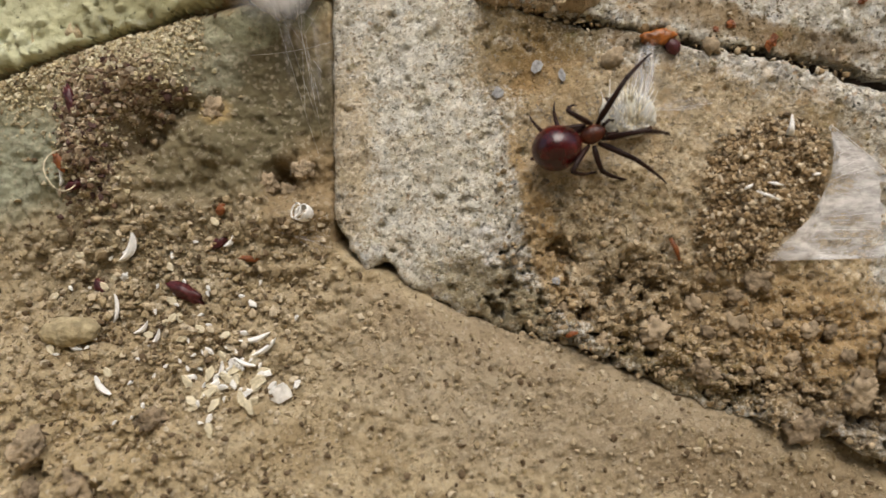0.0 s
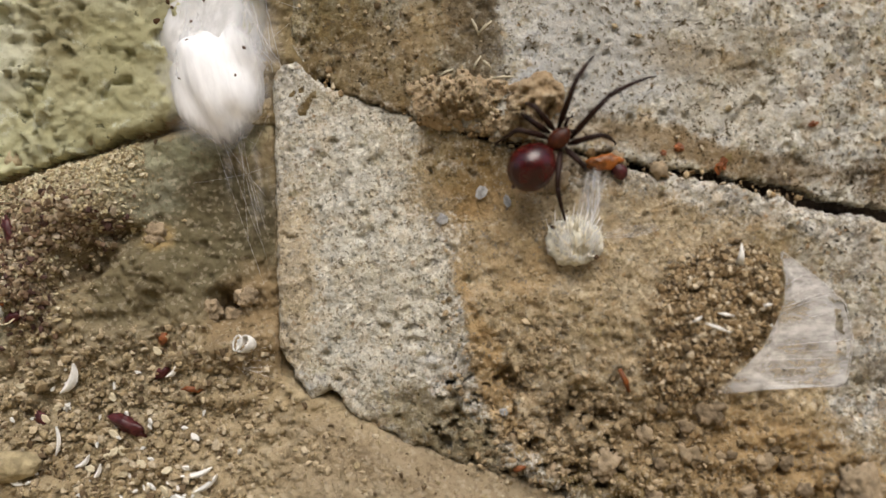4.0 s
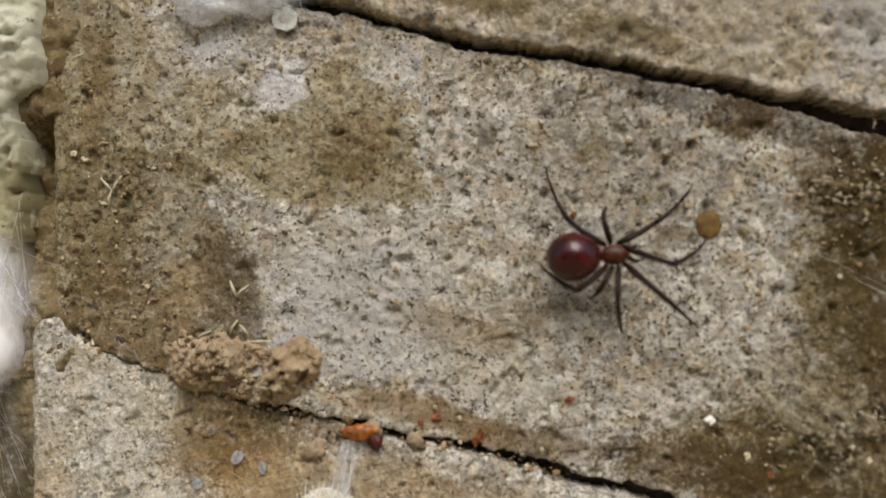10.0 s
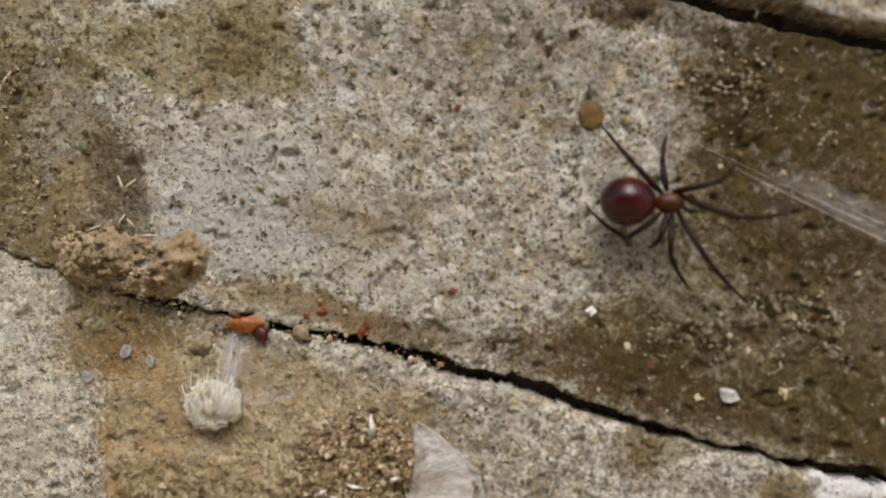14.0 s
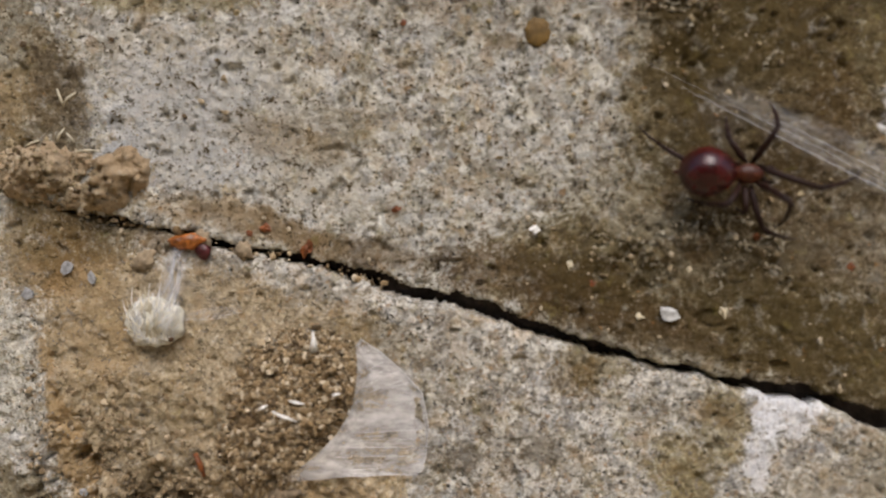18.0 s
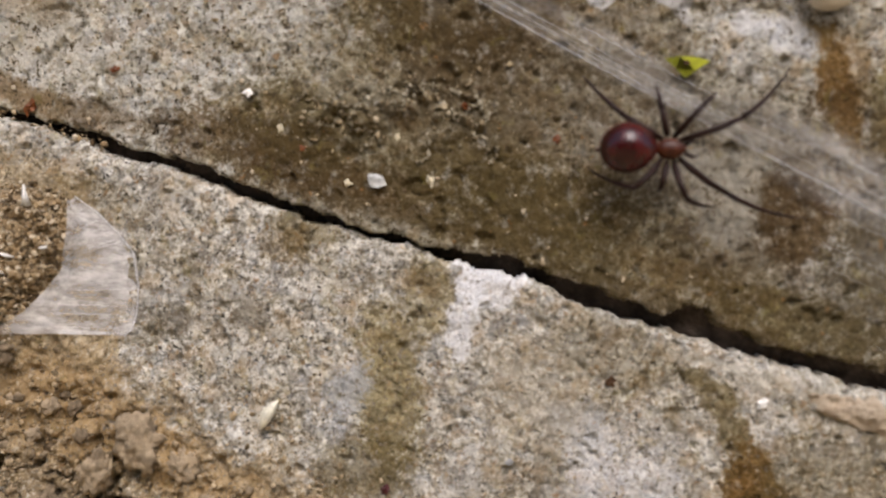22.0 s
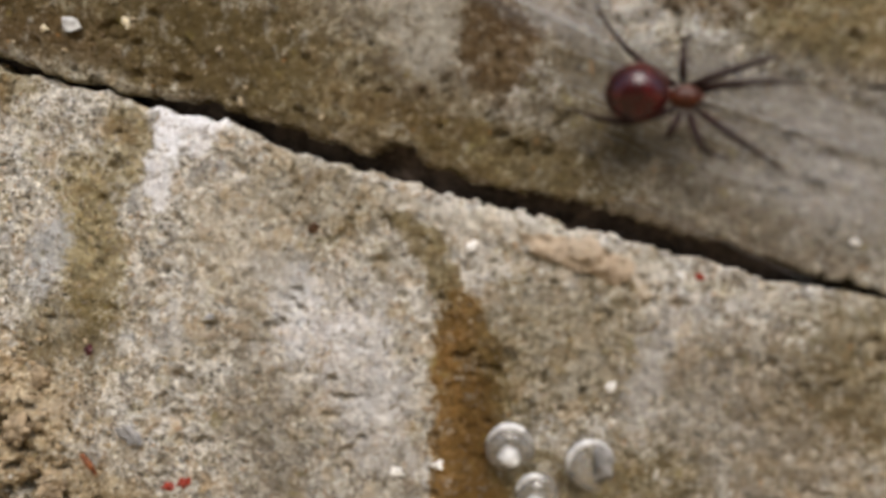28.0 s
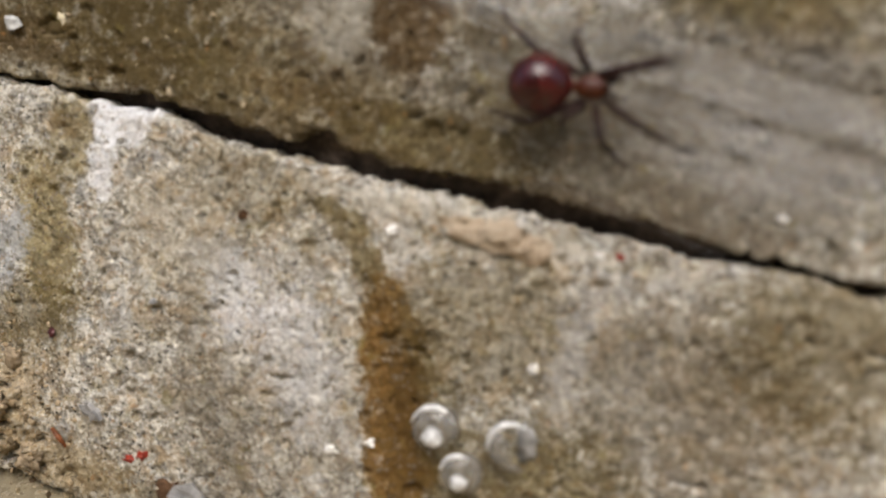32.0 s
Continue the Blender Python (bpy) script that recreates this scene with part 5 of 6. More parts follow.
def pad_bm(rx, ry, rz, seed, fold=0.15, detail=4):
    """A flattened pillow of spun silk with soft folds along it."""
    bm = bmesh.new()
    bmesh.ops.create_icosphere(bm, subdivisions=detail, radius=1)
    for w in bm.verts:
        k = 1 + fold * noise.fractal(Vector((w.co.x * 1.8, w.co.y * 0.8, seed)), 1.0, 2.0, 3)
        f = 1 + fold * math.sin(w.co.x * 5 + w.co.y * 3.5 + seed + 2.5 * noise.noise(Vector((w.co.x * 1.5, w.co.y * 1.5, seed))))
        w.co = Vector((w.co.x * rx * k, w.co.y * ry * k, max(-0.2, w.co.z) * rz * f)) / 1000
    return bm


def thread_set(parent, pairs, r=0.03, sag=0.6):
    for (x0, z0, y0), (x1, z1, y1) in pairs:
        pts = [(x0 + (x1 - x0) * u, y0 + (y1 - y0) * u, z0 + (z1 - z0) * u - sag * 4 * u * (1 - u)) for u in np.linspace(0, 1, 7)]
        part("strand", tube_bm(pts, [r] * 7, 4), THREAD, parent)


sac = tagged(new("egg_sac"), "fluffy white silk egg sac in the wall corner", "egg sac")
part("core", pad_bm(8.6, 11.8, 4.6, 2, 0.18), FLUFF, sac, "dense bright silk", onwall(22.6, 112.4, 0.5, 14))
part("pad", pad_bm(9.5, 11.0, 3.0, 5), silk("loose_silk", (0.5, 0.9), (1, 0.5, 1), (0.84, 0.84, 0.84), 0.003, (9.5, 11.0)), sac, "looser grey silk", onwall(20.5, 121.5, 0.5, -20))
part("veil", pad_bm(12.5, 17.0, 3.0, 9), VEIL, sac, "thin outer web", onwall(22.5, 115.5, 0.5, -8))
part("veil", pad_bm(5.5, 13.0, 1.5, 12), silk("hanging_silk", (-0.12, 0.10), (2.4, 0.25, 1), (0.80, 0.80, 0.80), 0.003, (5.5, 13.0)), sac, "thin web hanging below", onwall(27.3, 95.5, 0.5, 8))
rw = random.Random(5)
thread_set(sac, [((26 + rw.gauss(0, 3), 106 + rw.gauss(0, 3), -3), (29 + rw.gauss(0, 3.0), 84 + rw.gauss(0, 6), 4 + rw.gauss(0, 2))) for _ in range(7)] + [((28 + rw.gauss(0, 2), 122 + rw.gauss(0, 6), -2), (34 + rw.gauss(0, 1.5), 118 + rw.gauss(0, 10), -1)) for _ in range(10)], 0.016)
for x, z, r in ((13.3, 121.8, 0.65), (15.3, 125, 0.5), (18.4, 118.2, 0.6), (16.0, 124.0, 0.35), (21.5, 125, 0.35), (19.5, 127.5, 0.35), (19.8, 130.3, 0.4), (28.6, 116.5, 0.4), (22.6, 106.8, 0.45), (24.2, 108.8, 0.3), (19.2, 121.5, 0.3), (17, 112, 0.25), (27, 112, 0.25)):
    part("frass", lump_bm(r, r * 0.7, r * 0.6, 0.4, x, 2), UMBER, sac, "dark droppings on the silk", onwall(x, z, -2.9 if x < 22 else -4.0, x * 30))

prey = tagged(new("prey_bundle"), "cream silk-wrapped prey bundle hung from an orange wing case", "prey")
part("body", lump_bm(4.6, 4.1, 2.6, 0.16, 3, 4), plain("wrapped_prey", (0.80, 0.77, 0.63), 0.7, 0.2, 0.0014, 0.45, 0.4), prey, "", onwall(82.7, 83.0, -1.4, 0))
rw = random.Random(8)
for k in range(190):
    a, s = rw.uniform(0, 2 * math.pi), rw.uniform(0.05, 1.0) ** 0.6
    c0 = Vector((82.7 + 4.0 * s * math.cos(a), -1.7 - 2.5 * math.sqrt(max(0.03, 1 - s * s)), 83 + 3.5 * s * math.sin(a)))
    tip = c0 + Vector((math.cos(a) * 1.2 * s + rw.gauss(0.2, 0.5), -0.25, math.sin(a) * 0.9 * s + rw.gauss(1.5, 0.8)))
    part("bristle", tube_bm([c0, (c0 + tip) / 2 + Vector((rw.gauss(0, 0.12), -0.2, 0)), tip], [0.10, 0.08, 0.03], 4), CHALK if k % 3 == 0 else CREAM, prey)
for x, z in ((86.0, 80.6), (79.2, 85.6)):
    part("pore", lump_bm(0.45, 0.4, 0.4, 0.3, x, 2), UMBER, prey, "", onwall(x, z, -2.6 - 0.6 * (x > 84)))
part("wisp", pad_bm(2.2, 7.0, 1.4, 3, 0.25, 4), silk("wisp_silk", (-0.15, 0.55), (3, 0.4, 1), (0.8, 0.8, 0.8), 0.002, (2.2, 7.0)), prey, "", onwall(85.4, 89.5, -0.8, -10))
part("wrap", pad_bm(5.4, 5.0, 2.9, 17, 0.2, 4), silk("wrap_silk", (0.0, 0.75), (2.5, 0.35, 1), (0.86, 0.86, 0.82), 0.0016, (5.4, 5.0)), prey, "loose white silk round the bundle", onwall(83.0, 83.6, -1.2, -15))
part("trail", pad_bm(6.0, 1.3, 0.8, 6, 0.2, 3), silk("trail_silk", (-0.05, 0.16), (0.6, 2, 1), (0.8, 0.8, 0.8), 0.002, (6.0, 1.3)), prey, "", onwall(92, 84.6, -1.0, 8))
thread_set(prey, [((84.6 + rw.gauss(0, 1.2), 85.5, -3.4), (86.6 + rw.gauss(0, 1.4), 95 + rw.gauss(0, 0.8), -1.4)) for _ in range(9)] + [((85, 84, -2.8), (96 + rw.gauss(0, 2), 85.0 + rw.gauss(0, 0.8), -1.4)) for _ in range(3)], 0.018, 0.3)
case = tagged(new("wing_case"), "orange-brown insect wing case in the joint", "insect husk")
part("case", lump_bm(3.0, 1.3, 1.0, 0.2, 4, 4), plain("wing_case", (0.40, 0.125, 0.018), 0.35, 0.5, 0.0016, 0.8, 0.4), case, "", onwall(87.8, 96.2, -0.9, 8))
part("tail", lump_bm(1.5, 1.2, 0.8, 0.3, 7, 2), MAROON, case, "", onwall(90.4, 94.6, -0.6, -60))

sheet = tagged(new("silk_sheet"), "torn sheet of greyish-white silk beside a grit heap", "web")
bm = bmesh.new()
rim = [(116.2, 80.9), (119.5, 78.6), (123.0, 75.6), (126.1, 72.3), (127.2, 67.0), (126.8, 62.2), (126.2, 59.8), (124.9, 58.5)]
root = [(115.6, 80.0), (116.0, 76.5), (115.6, 72.5), (114.6, 69.0), (112.4, 65.5), (109.0, 62.0), (105.5, 59.6), (102.0, 58.2)]
grid = []
for (ax, az), (bx, bz) in zip(root, rim):
    grid.append([bm.verts.new(((ax + (bx - ax) * u - 118) / 1000, (lower_y(ax + (bx - ax) * u, az + (bz - az) * u) - 0.4 - 1.6 * (1 - u) ** 2 - 0.25 * math.sin(u * 17 + az)) / 1000, (az + (bz - az) * u - 68) / 1000)) for u in np.linspace(0, 1, 12)])
for a, b in zip(grid, grid[1:]):
    for k in range(11):
        bm.faces.new((a[k], a[k + 1], b[k + 1], b[k]))
part("web", bm, SHEET, sheet, at=Matrix.Translation((0.118, 0, 0.068)))
# drawn threads and the bright torn hem
lay = lambda x, z: (x, z, lower_y(x, z) - 0.9)
thread_set(sheet, [(lay(*a), lay(*b)) for a, b in zip(rim, rim[1:])], 0.045, 0.0)
rf = random.Random(31)
for _ in range(18):
    k, u0, u1 = rf.uniform(0, 6.99), rf.uniform(0, 0.3), rf.uniform(0.6, 1.0)
    i, w = int(k), k % 1
    ax, az = root[i][0] + (root[i + 1][0] - root[i][0]) * w, root[i][1] + (root[i + 1][1] - root[i][1]) * w
    bx, bz = rim[i][0] + (rim[i + 1][0] - rim[i][0]) * w, rim[i][1] + (rim[i + 1][1] - rim[i][1]) * w
    thread_set(sheet, [(lay(ax + (bx - ax) * u0, az + (bz - az) * u0), lay(ax + (bx - ax) * u1, az + (bz - az) * u1 + rf.gauss(0, 0.5)))], rf.uniform(0.015, 0.035), 0.0)

cobweb = tagged(new("cobweb"), "thin slanting cobweb strands across dark stone", "web")
rw = random.Random(21)
pairs = []
for _ in range(13):
    x0 = rw.uniform(160, 196)
    x1 = rw.uniform(236, 252)
    off = rw.gauss(0, 1.8)
    pairs.append(((x0, 116.5 - 0.46 * (x0 - 178) + off, -1.6), (x1, 115 - 0.46 * (x1 - 178) + off * 1.8, -1.6)))
for _ in range(16):
    x0, x1, off = rw.uniform(231, 252), rw.uniform(262, 300), rw.gauss(0, 5.0)
    pairs.append(((x0, 79.5 - 0.36 * (x0 - 240) + off, -1.4), (x1, 79.5 - 0.36 * (x1 - 240) + off * 1.2, -1.4)))
thread_set(cobweb, pairs[:7], 0.018, 0.5)
thread_set(cobweb, pairs[13:25], 0.012, 0.4)
for x0, z0, x1, z1, wide in ((172, 120, 224, 94.5, 4.0), (198, 106.5, 219, 96.0, 2.2), (212, 101.0, 254, 80.0, 6.5), (228, 84.0, 312, 53.5, 13.0), (168, 123, 192, 110, 2.4)):
    bm = bmesh.new()
    long, turn = math.hypot(x1 - x0, z1 - z0), math.degrees(math.atan2(z1 - z0, x1 - x0))
    cx, cz = (x0 + x1) / 2, (z0 + z1) / 2
    c, s = math.cos(radians(turn)), math.sin(radians(turn))
    rows = []
    for u in np.linspace(-0.5, 0.5, 19) * long:
        rows.append([bm.verts.new((u / 1000, v / 1000, (0.9 - middle_y(cx + u * c - v * s, cz + u * s + v * c)) / 1000)) for v in np.linspace(-1, 1, 7) * wide])
    for a, b in zip(rows, rows[1:]):
        for k in range(6):
            bm.faces.new((a[k], b[k], b[k + 1], a[k + 1]))
    part("veil", bm, silk("cobweb_veil", (-0.03, 0.27), (0.10, 1.1, 1), (0.72, 0.72, 0.70), 0.004, (long / 2, wide)), cobweb, at=onwall(cx, cz, 0, turn))
wisps = tagged(new("corner_web"), "grey web wisps in the hollow of the wall corner", "web")
thread_set(wisps, [((24 + rw.gauss(0, 4), 102 + rw.gauss(0, 3), -1), (30 + rw.gauss(0, 2), 88 + rw.gauss(0, 8), 4)) for _ in range(4)] + [((24 + rw.gauss(0, 2), 65 + rw.gauss(0, 1), -1.5), (31 + rw.gauss(0, 1), 62 + rw.gauss(0, 2), -1.5)) for _ in range(9)], 0.016)

loft = tagged(new("joint_web"), "dirty grey web tangle in the open upper joint", "web")
LOFT = silk("joint_silk", (0.05, 0.85), (0.7, 0.7, 1), (0.62, 0.63, 0.62), 0.004, (12.5, 5.5))
part("tangle", pad_bm(12.5, 5.5, 2.6, 31, 0.3), LOFT, loft, "", onwall(68.5, 168.6, -1.6, -6))
part("tangle", pad_bm(6.5, 3.8, 2.2, 35, 0.3), LOFT, loft, "", onwall(63.5, 166.8, -2.2, 12))
thread_set(loft, [((58 + rw.uniform(0, 22), 171 + rw.gauss(0, 1.2), -2.5), (58 + rw.uniform(0, 22), 164.5 + rw.gauss(0, 1.0), -1.0)) for _ in range(26)], 0.03, 0.3)
thing("flake", chip_bm(4.8, 4.2, 0.5, 64), plain("lichen_chip", (0.56, 0.58, 0.53), 0.7, 0.2, 0.001, 0.3, 0.2), onwall(76.0, 163.9, middle_y(76.0, 163.9) - 0.5, 20), "pale grey-green flake at the upper joint", "flake", "flakes on the stone")


# ---- the spider ----
SHELL = Mat("spider_shell", 0.26, 0.4)
SHELL.p.inputs["Coat Weight"].default_value, SHELL.p.inputs["Coat Roughness"].default_value = 0.15, 0.1
SHELL.relief(SHELL.noise(0.0005, 3.0), 0.08, 0.0003)
SHELL = SHELL.done(SHELL.mix(SHELL.rise(SHELL.noise(0.003, 3.0), 0.35, 0.7), (0.022, 0.0015, 0.0013), (0.070, 0.0045, 0.0036)))
CARAPACE = plain("spider_carapace", (0.085, 0.020, 0.006), 0.38, 0.3, 0.001, 0.6, 0.3)
LIMB = plain("spider_limb", (0.022, 0.0075, 0.004), 0.55, 0.22, 0.002, 0.5, 0.1)
spider = tagged(new("spider"), "glossy dark maroon spider with brown legs walking on stone", "spider")
bm = bmesh.new()
bmesh.ops.create_uvsphere(bm, u_segments=32, v_segments=20, radius=1)
for v in bm.verts:
    k = 1 - 0.12 * max(0, v.co.x)
    v.co = Vector((v.co.x * 4.2, v.co.y * 3.8 * k, v.co.z * 3.65 * k)) / 1000
abdomen = part("abdomen", bm, SHELL, spider, "round glossy maroon abdomen", pose(0, 0, 0.0058, 0, -6, 0))
part("spinneret", tube_bm([(-3.9, 0, -1.8), (-4.6, 0, -2.1)], [0.5, 0.25]), CARAPACE, abdomen)
part("pedicel", tube_bm([(3.0, 0, 4.6), (4.4, 0, 4.4)], [0.7, 0.6]), CARAPACE, spider)
bm = bmesh.new()
bmesh.ops.create_uvsphere(bm, u_segments=24, v_segments=14, radius=1)
for v in bm.verts:
    k = 0.72 + 0.28 * (1 - max(0, v.co.x) ** 2)
    v.co = Vector((v.co.x * 2.25, v.co.y * 1.6 * k, v.co.z * 1.25 + 0.25 * max(0, v.co.x))) / 1000
head = part("cephalothorax", bm, CARAPACE, spider, "orange-brown head and chest", pose(0.0064, 0, 0.0046))
EYE = plain("spider_eye", (0.02, 0.015, 0.012), 0.1, 0.6)
for ex, ey in ((2.15, 0.42), (2.15, -0.42), (1.95, 0.85), (1.95, -0.85)):
    part("eye", lump_bm(0.2, 0.2, 0.2, 0, 0, 1), EYE, head, at=Matrix.Translation((ex / 1000, ey / 1000, 0.00085)))
for side in (1, -1):
    part("palp", tube_bm([(2.0, 0.7 * side, -0.2), (3.3, 1.2 * side, 0.2), (4.2, 1.0 * side, -1.2)], [0.32, 0.3, 0.25]), LIMB, head)
LENGTHS = (22.0, 16.0, 10.5, 16.5)
COXAE = ((1.3, 1.3), (0.5, 1.7), (-0.4, 1.8), (-1.2, 1.5))
legs = []
for side in (1, -1):
    for n, (long, (cx, cy)) in enumerate(zip(LENGTHS, COXAE)):
        a, b = 0.42 * long, 0.60 * long
        leg = part("leg", tube_bm([(0, 0, 0), (0.25 * a, 0, 0.03 * a), (0.6 * a, 0, 0.04 * a), (a, 0, 0)], [0.34, 0.54, 0.50, 0.40]), LIMB, spider)
        tibia = part("tibia", tube_bm([(0, 0, 0), (0.12 * b, 0, 0.03 * b), (0.35 * b, 0, 0.06 * b), (0.56 * b, 0, 0.06 * b)], [0.41, 0.42, 0.34, 0.25]), LIMB, leg)
        tarsus = part("tarsus", tube_bm([(0.56 * b, 0, 0.06 * b), (0.8 * b, 0, 0.045 * b), (b, 0, 0)], [0.25, 0.17, 0.08]), LIMB, leg)
        legs.append((leg, tibia, tarsus, a, b, Vector((6.4 + cx, side * cy, 4.3))))

# abdomen's place on the wall in millimetres: seconds, x, z
TRACK = [(0.0, 70.3, 77.1), (0.5, 71.2, 77.5), (1.0, 72.6, 76.9), (1.5, 76.2, 75.4), (2.0, 81.2, 80.4), (2.5, 82.5, 84.8), (3.0, 77.8, 93.4), (3.5, 76.0, 95.2), (5.5, 75.1, 97.3), (6.0, 79.5, 107.8), (6.5, 84.7, 119.8), (7.0, 88.7, 120.8), (7.5, 90.8, 121.1), (8.0, 99.2, 125.4), (8.5, 107.1, 130.7), (9.0, 114.4, 130.0), (9.5, 115.1, 127.1), (10.0, 122.0, 124.4), (10.5, 126.4, 126.4), (11.0, 130.1, 124.8), (11.5, 142.8, 118.0), (12.0, 147.6, 116.9), (12.5, 148.5, 114.8), (13.0, 149.1, 115.7), (14.0, 148.7, 115.5), (14.5, 148.6, 115.5), (16.5, 149.2, 115.9), (17.0, 154.0, 114.0), (17.5, 160.9, 109.8), (18.0, 168.9, 107.3), (18.5, 177.5, 101.1), (19.0, 184.7, 94.4), (19.5, 194.5, 92.7), (20.0, 199.9, 90.7), (20.5, 202.6, 92.1), (21.0, 202.1, 91.7), (22.0, 203.0, 91.3), (22.5, 202.9, 91.3), (23.0, 204.5, 90.8), (23.5, 211.1, 92.6), (24.0, 214.2, 95.3), (24.5, 217.8, 88.7), (25.0, 229.2, 79.9), (25.5, 233.0, 78.4), (27.5, 245.1, 74.2), (28.0, 248.1, 74.1), (28.5, 248.9, 73.3), (29.0, 248.4, 73.3), (30.0, 247.3, 73.1), (31.0, 247.5, 72.4), (32.0, 248.1, 72.4)]
# heading, in degrees up from the wall's length: seconds, degrees
HEADING = [(0, 21), (1, 11), (2, 11), (3, 44), (6, 49), (7, 35), (8, 43), (9, 22), (10, 3), (11, -2), (12, -6), (13, -3), (14, -2), (17, 7), (18, -2), (19, -10), (20, 6), (21, 1), (22, 2), (23, 0), (24, -8), (25, -15), (28, -3), (29, -5), (30, -1), (31, -4), (32, -5)]
# where each foot stands and each knee bends beside the abdomen, in millimetres ahead and to its left: seconds, x, y; four legs on its left, four on its right, front to back
FEET, KNEES = [], []
FEET.append([(0, 21.3, 9.4), (1, 16.5, -3.9), (2, 23.2, 3.6), (3, 20.2, 5.9), (6, 22.3, 4.3), (7, 26.5, 14.4), (8, 22.4, 3.6), (9, 31.0, 2.9), (10, 21.7, 2.1), (11, 25.2, -2.1), (12, 23.4, 0.0), (13, 24.2, -0.2), (14, 25.2, -0.6), (17, 20.1, -3.2), (18, 24.8, 1.3), (19, 24.5, 4.8), (20, 15.9, 7.4), (21, 26.1, 13.8), (22, 24.9, 12.9), (23, 23.9, 3.3), (24, 24.2, 8.6), (25, 18.3, 7.3), (28, 22.9, 3.2), (29, 21.8, 4.1), (30, 22.2, 3.0), (31, 20.7, 3.7), (32, 16.5, 3.7)])
KNEES.append([(0, 10.2, 3.9), (1, 11.0, 0.6), (2, 11.5, 5.1), (3, 12.7, 3.9), (6, 12.1, 3.5), (7, 11.0, 5.5), (8, 13.7, 2.5), (9, 16.6, 1.7), (10, 13.0, -1.9), (11, 12.4, -2.5), (12, 14.0, -0.6), (13, 14.1, -1.9), (14, 13.8, -2.0), (17, 10.8, -1.3), (18, 13.0, -1.9), (19, 13.3, 0.4), (20, 10.5, 3.3), (21, 13.7, 2.9), (22, 13.3, 2.4), (23, 12.3, 0.0), (24, 13.6, 1.7), (25, 11.9, 2.5), (28, 11.9, 1.0), (29, 11.4, 1.0), (30, 10.6, 0.4), (31, 11.2, 0.7), (32, 10.5, 1.4)])
FEET.append([(0, 6.4, 5.8), (1, 2.6, 10.9), (2, 7.3, 11.2), (3, 4.5, 8.8), (6, 11.9, 7.7), (7, 15.6, 0.3), (8, 9.3, 6.5), (9, 10.7, 16.8), (10, 21.5, 11.6), (11, 10.7, 11.2), (12, 12.8, 3.7), (13, 16.4, 6.2), (14, 17.3, 6.8), (17, 17.9, 8.2), (18, 9.9, 11.6), (19, 5.1, 7.2), (20, 6.5, 14.2), (21, 14.1, 8.8), (22, 14.1, 8.9), (23, 13.0, 10.3), (24, 13.1, 8.1), (25, 11.6, 9.9), (28, 19.9, 7.1), (29, 18.5, 7.3), (30, 19.8, 7.8), (31, 18.2, 7.1), (32, 17.3, 5.1)])
KNEES.append([(0, 3.0, 7.8), (1, 4.3, 8.0), (2, 5.5, 6.7), (3, 6.4, 8.2), (6, 7.1, 6.9), (7, 10.8, 0.8), (8, 7.1, 3.8), (9, 6.0, 7.3), (10, 13.9, 5.1), (11, 7.8, 4.9), (12, 9.5, 2.5), (13, 11.5, 2.4), (14, 11.2, 2.4), (17, 11.4, 4.1), (18, 8.4, 5.0), (19, 5.6, 4.0), (20, 5.2, 7.5), (21, 9.7, 5.4), (22, 9.6, 5.4), (23, 9.7, 5.3), (24, 10.2, 4.5), (25, 8.3, 4.7), (28, 11.7, 3.5), (29, 10.1, 3.5), (30, 9.8, 3.7), (31, 9.6, 4.2), (32, 9.5, 2.0)])
FEET.append([(0, 3.2, 7.9), (1, 3.8, 9.7), (2, 4.2, 9.1), (3, 5.0, 8.6), (6, 7.2, 7.7), (7, 4.3, 4.7), (8, 6.8, 9.9), (9, 9.8, 9.3), (10, 6.4, 7.6), (11, 7.7, 4.5), (12, 7.1, 10.5), (13, 6.2, 11.1), (14, 6.7, 11.3), (17, 3.0, 12.3), (18, 4.0, 9.1), (19, 2.7, 4.0), (20, 6.1, 8.3), (21, 5.0, 10.7), (22, 5.0, 10.2), (23, 10.6, 13.8), (24, 5.8, 5.6), (25, 8.3, 6.7), (28, 7.3, 9.4), (29, 5.7, 8.9), (30, 6.1, 9.0), (31, 5.4, 9.0), (32, 4.1, 8.1)])
KNEES.append([(0, 0.2, 5.4), (1, 3.4, 6.8), (2, 3.5, 6.1), (3, 5.8, 6.3), (6, 3.7, 5.8), (7, 6.4, 6.3), (8, 3.8, 6.1), (9, 6.4, 7.2), (10, 4.7, 4.6), (11, 6.1, 3.1), (12, 5.3, 4.3), (13, 4.8, 6.7), (14, 5.3, 5.1), (17, 4.7, 5.0), (18, 3.5, 3.8), (19, 2.7, 2.3), (20, 4.5, 5.0), (21, 5.2, 3.5), (22, 5.2, 3.7), (23, 6.0, 7.1), (24, 5.8, 2.5), (25, 6.4, 3.2), (28, 5.2, 4.9), (29, 5.3, 4.2), (30, 5.0, 4.7), (31, 4.6, 4.4), (32, 4.2, 4.2)])
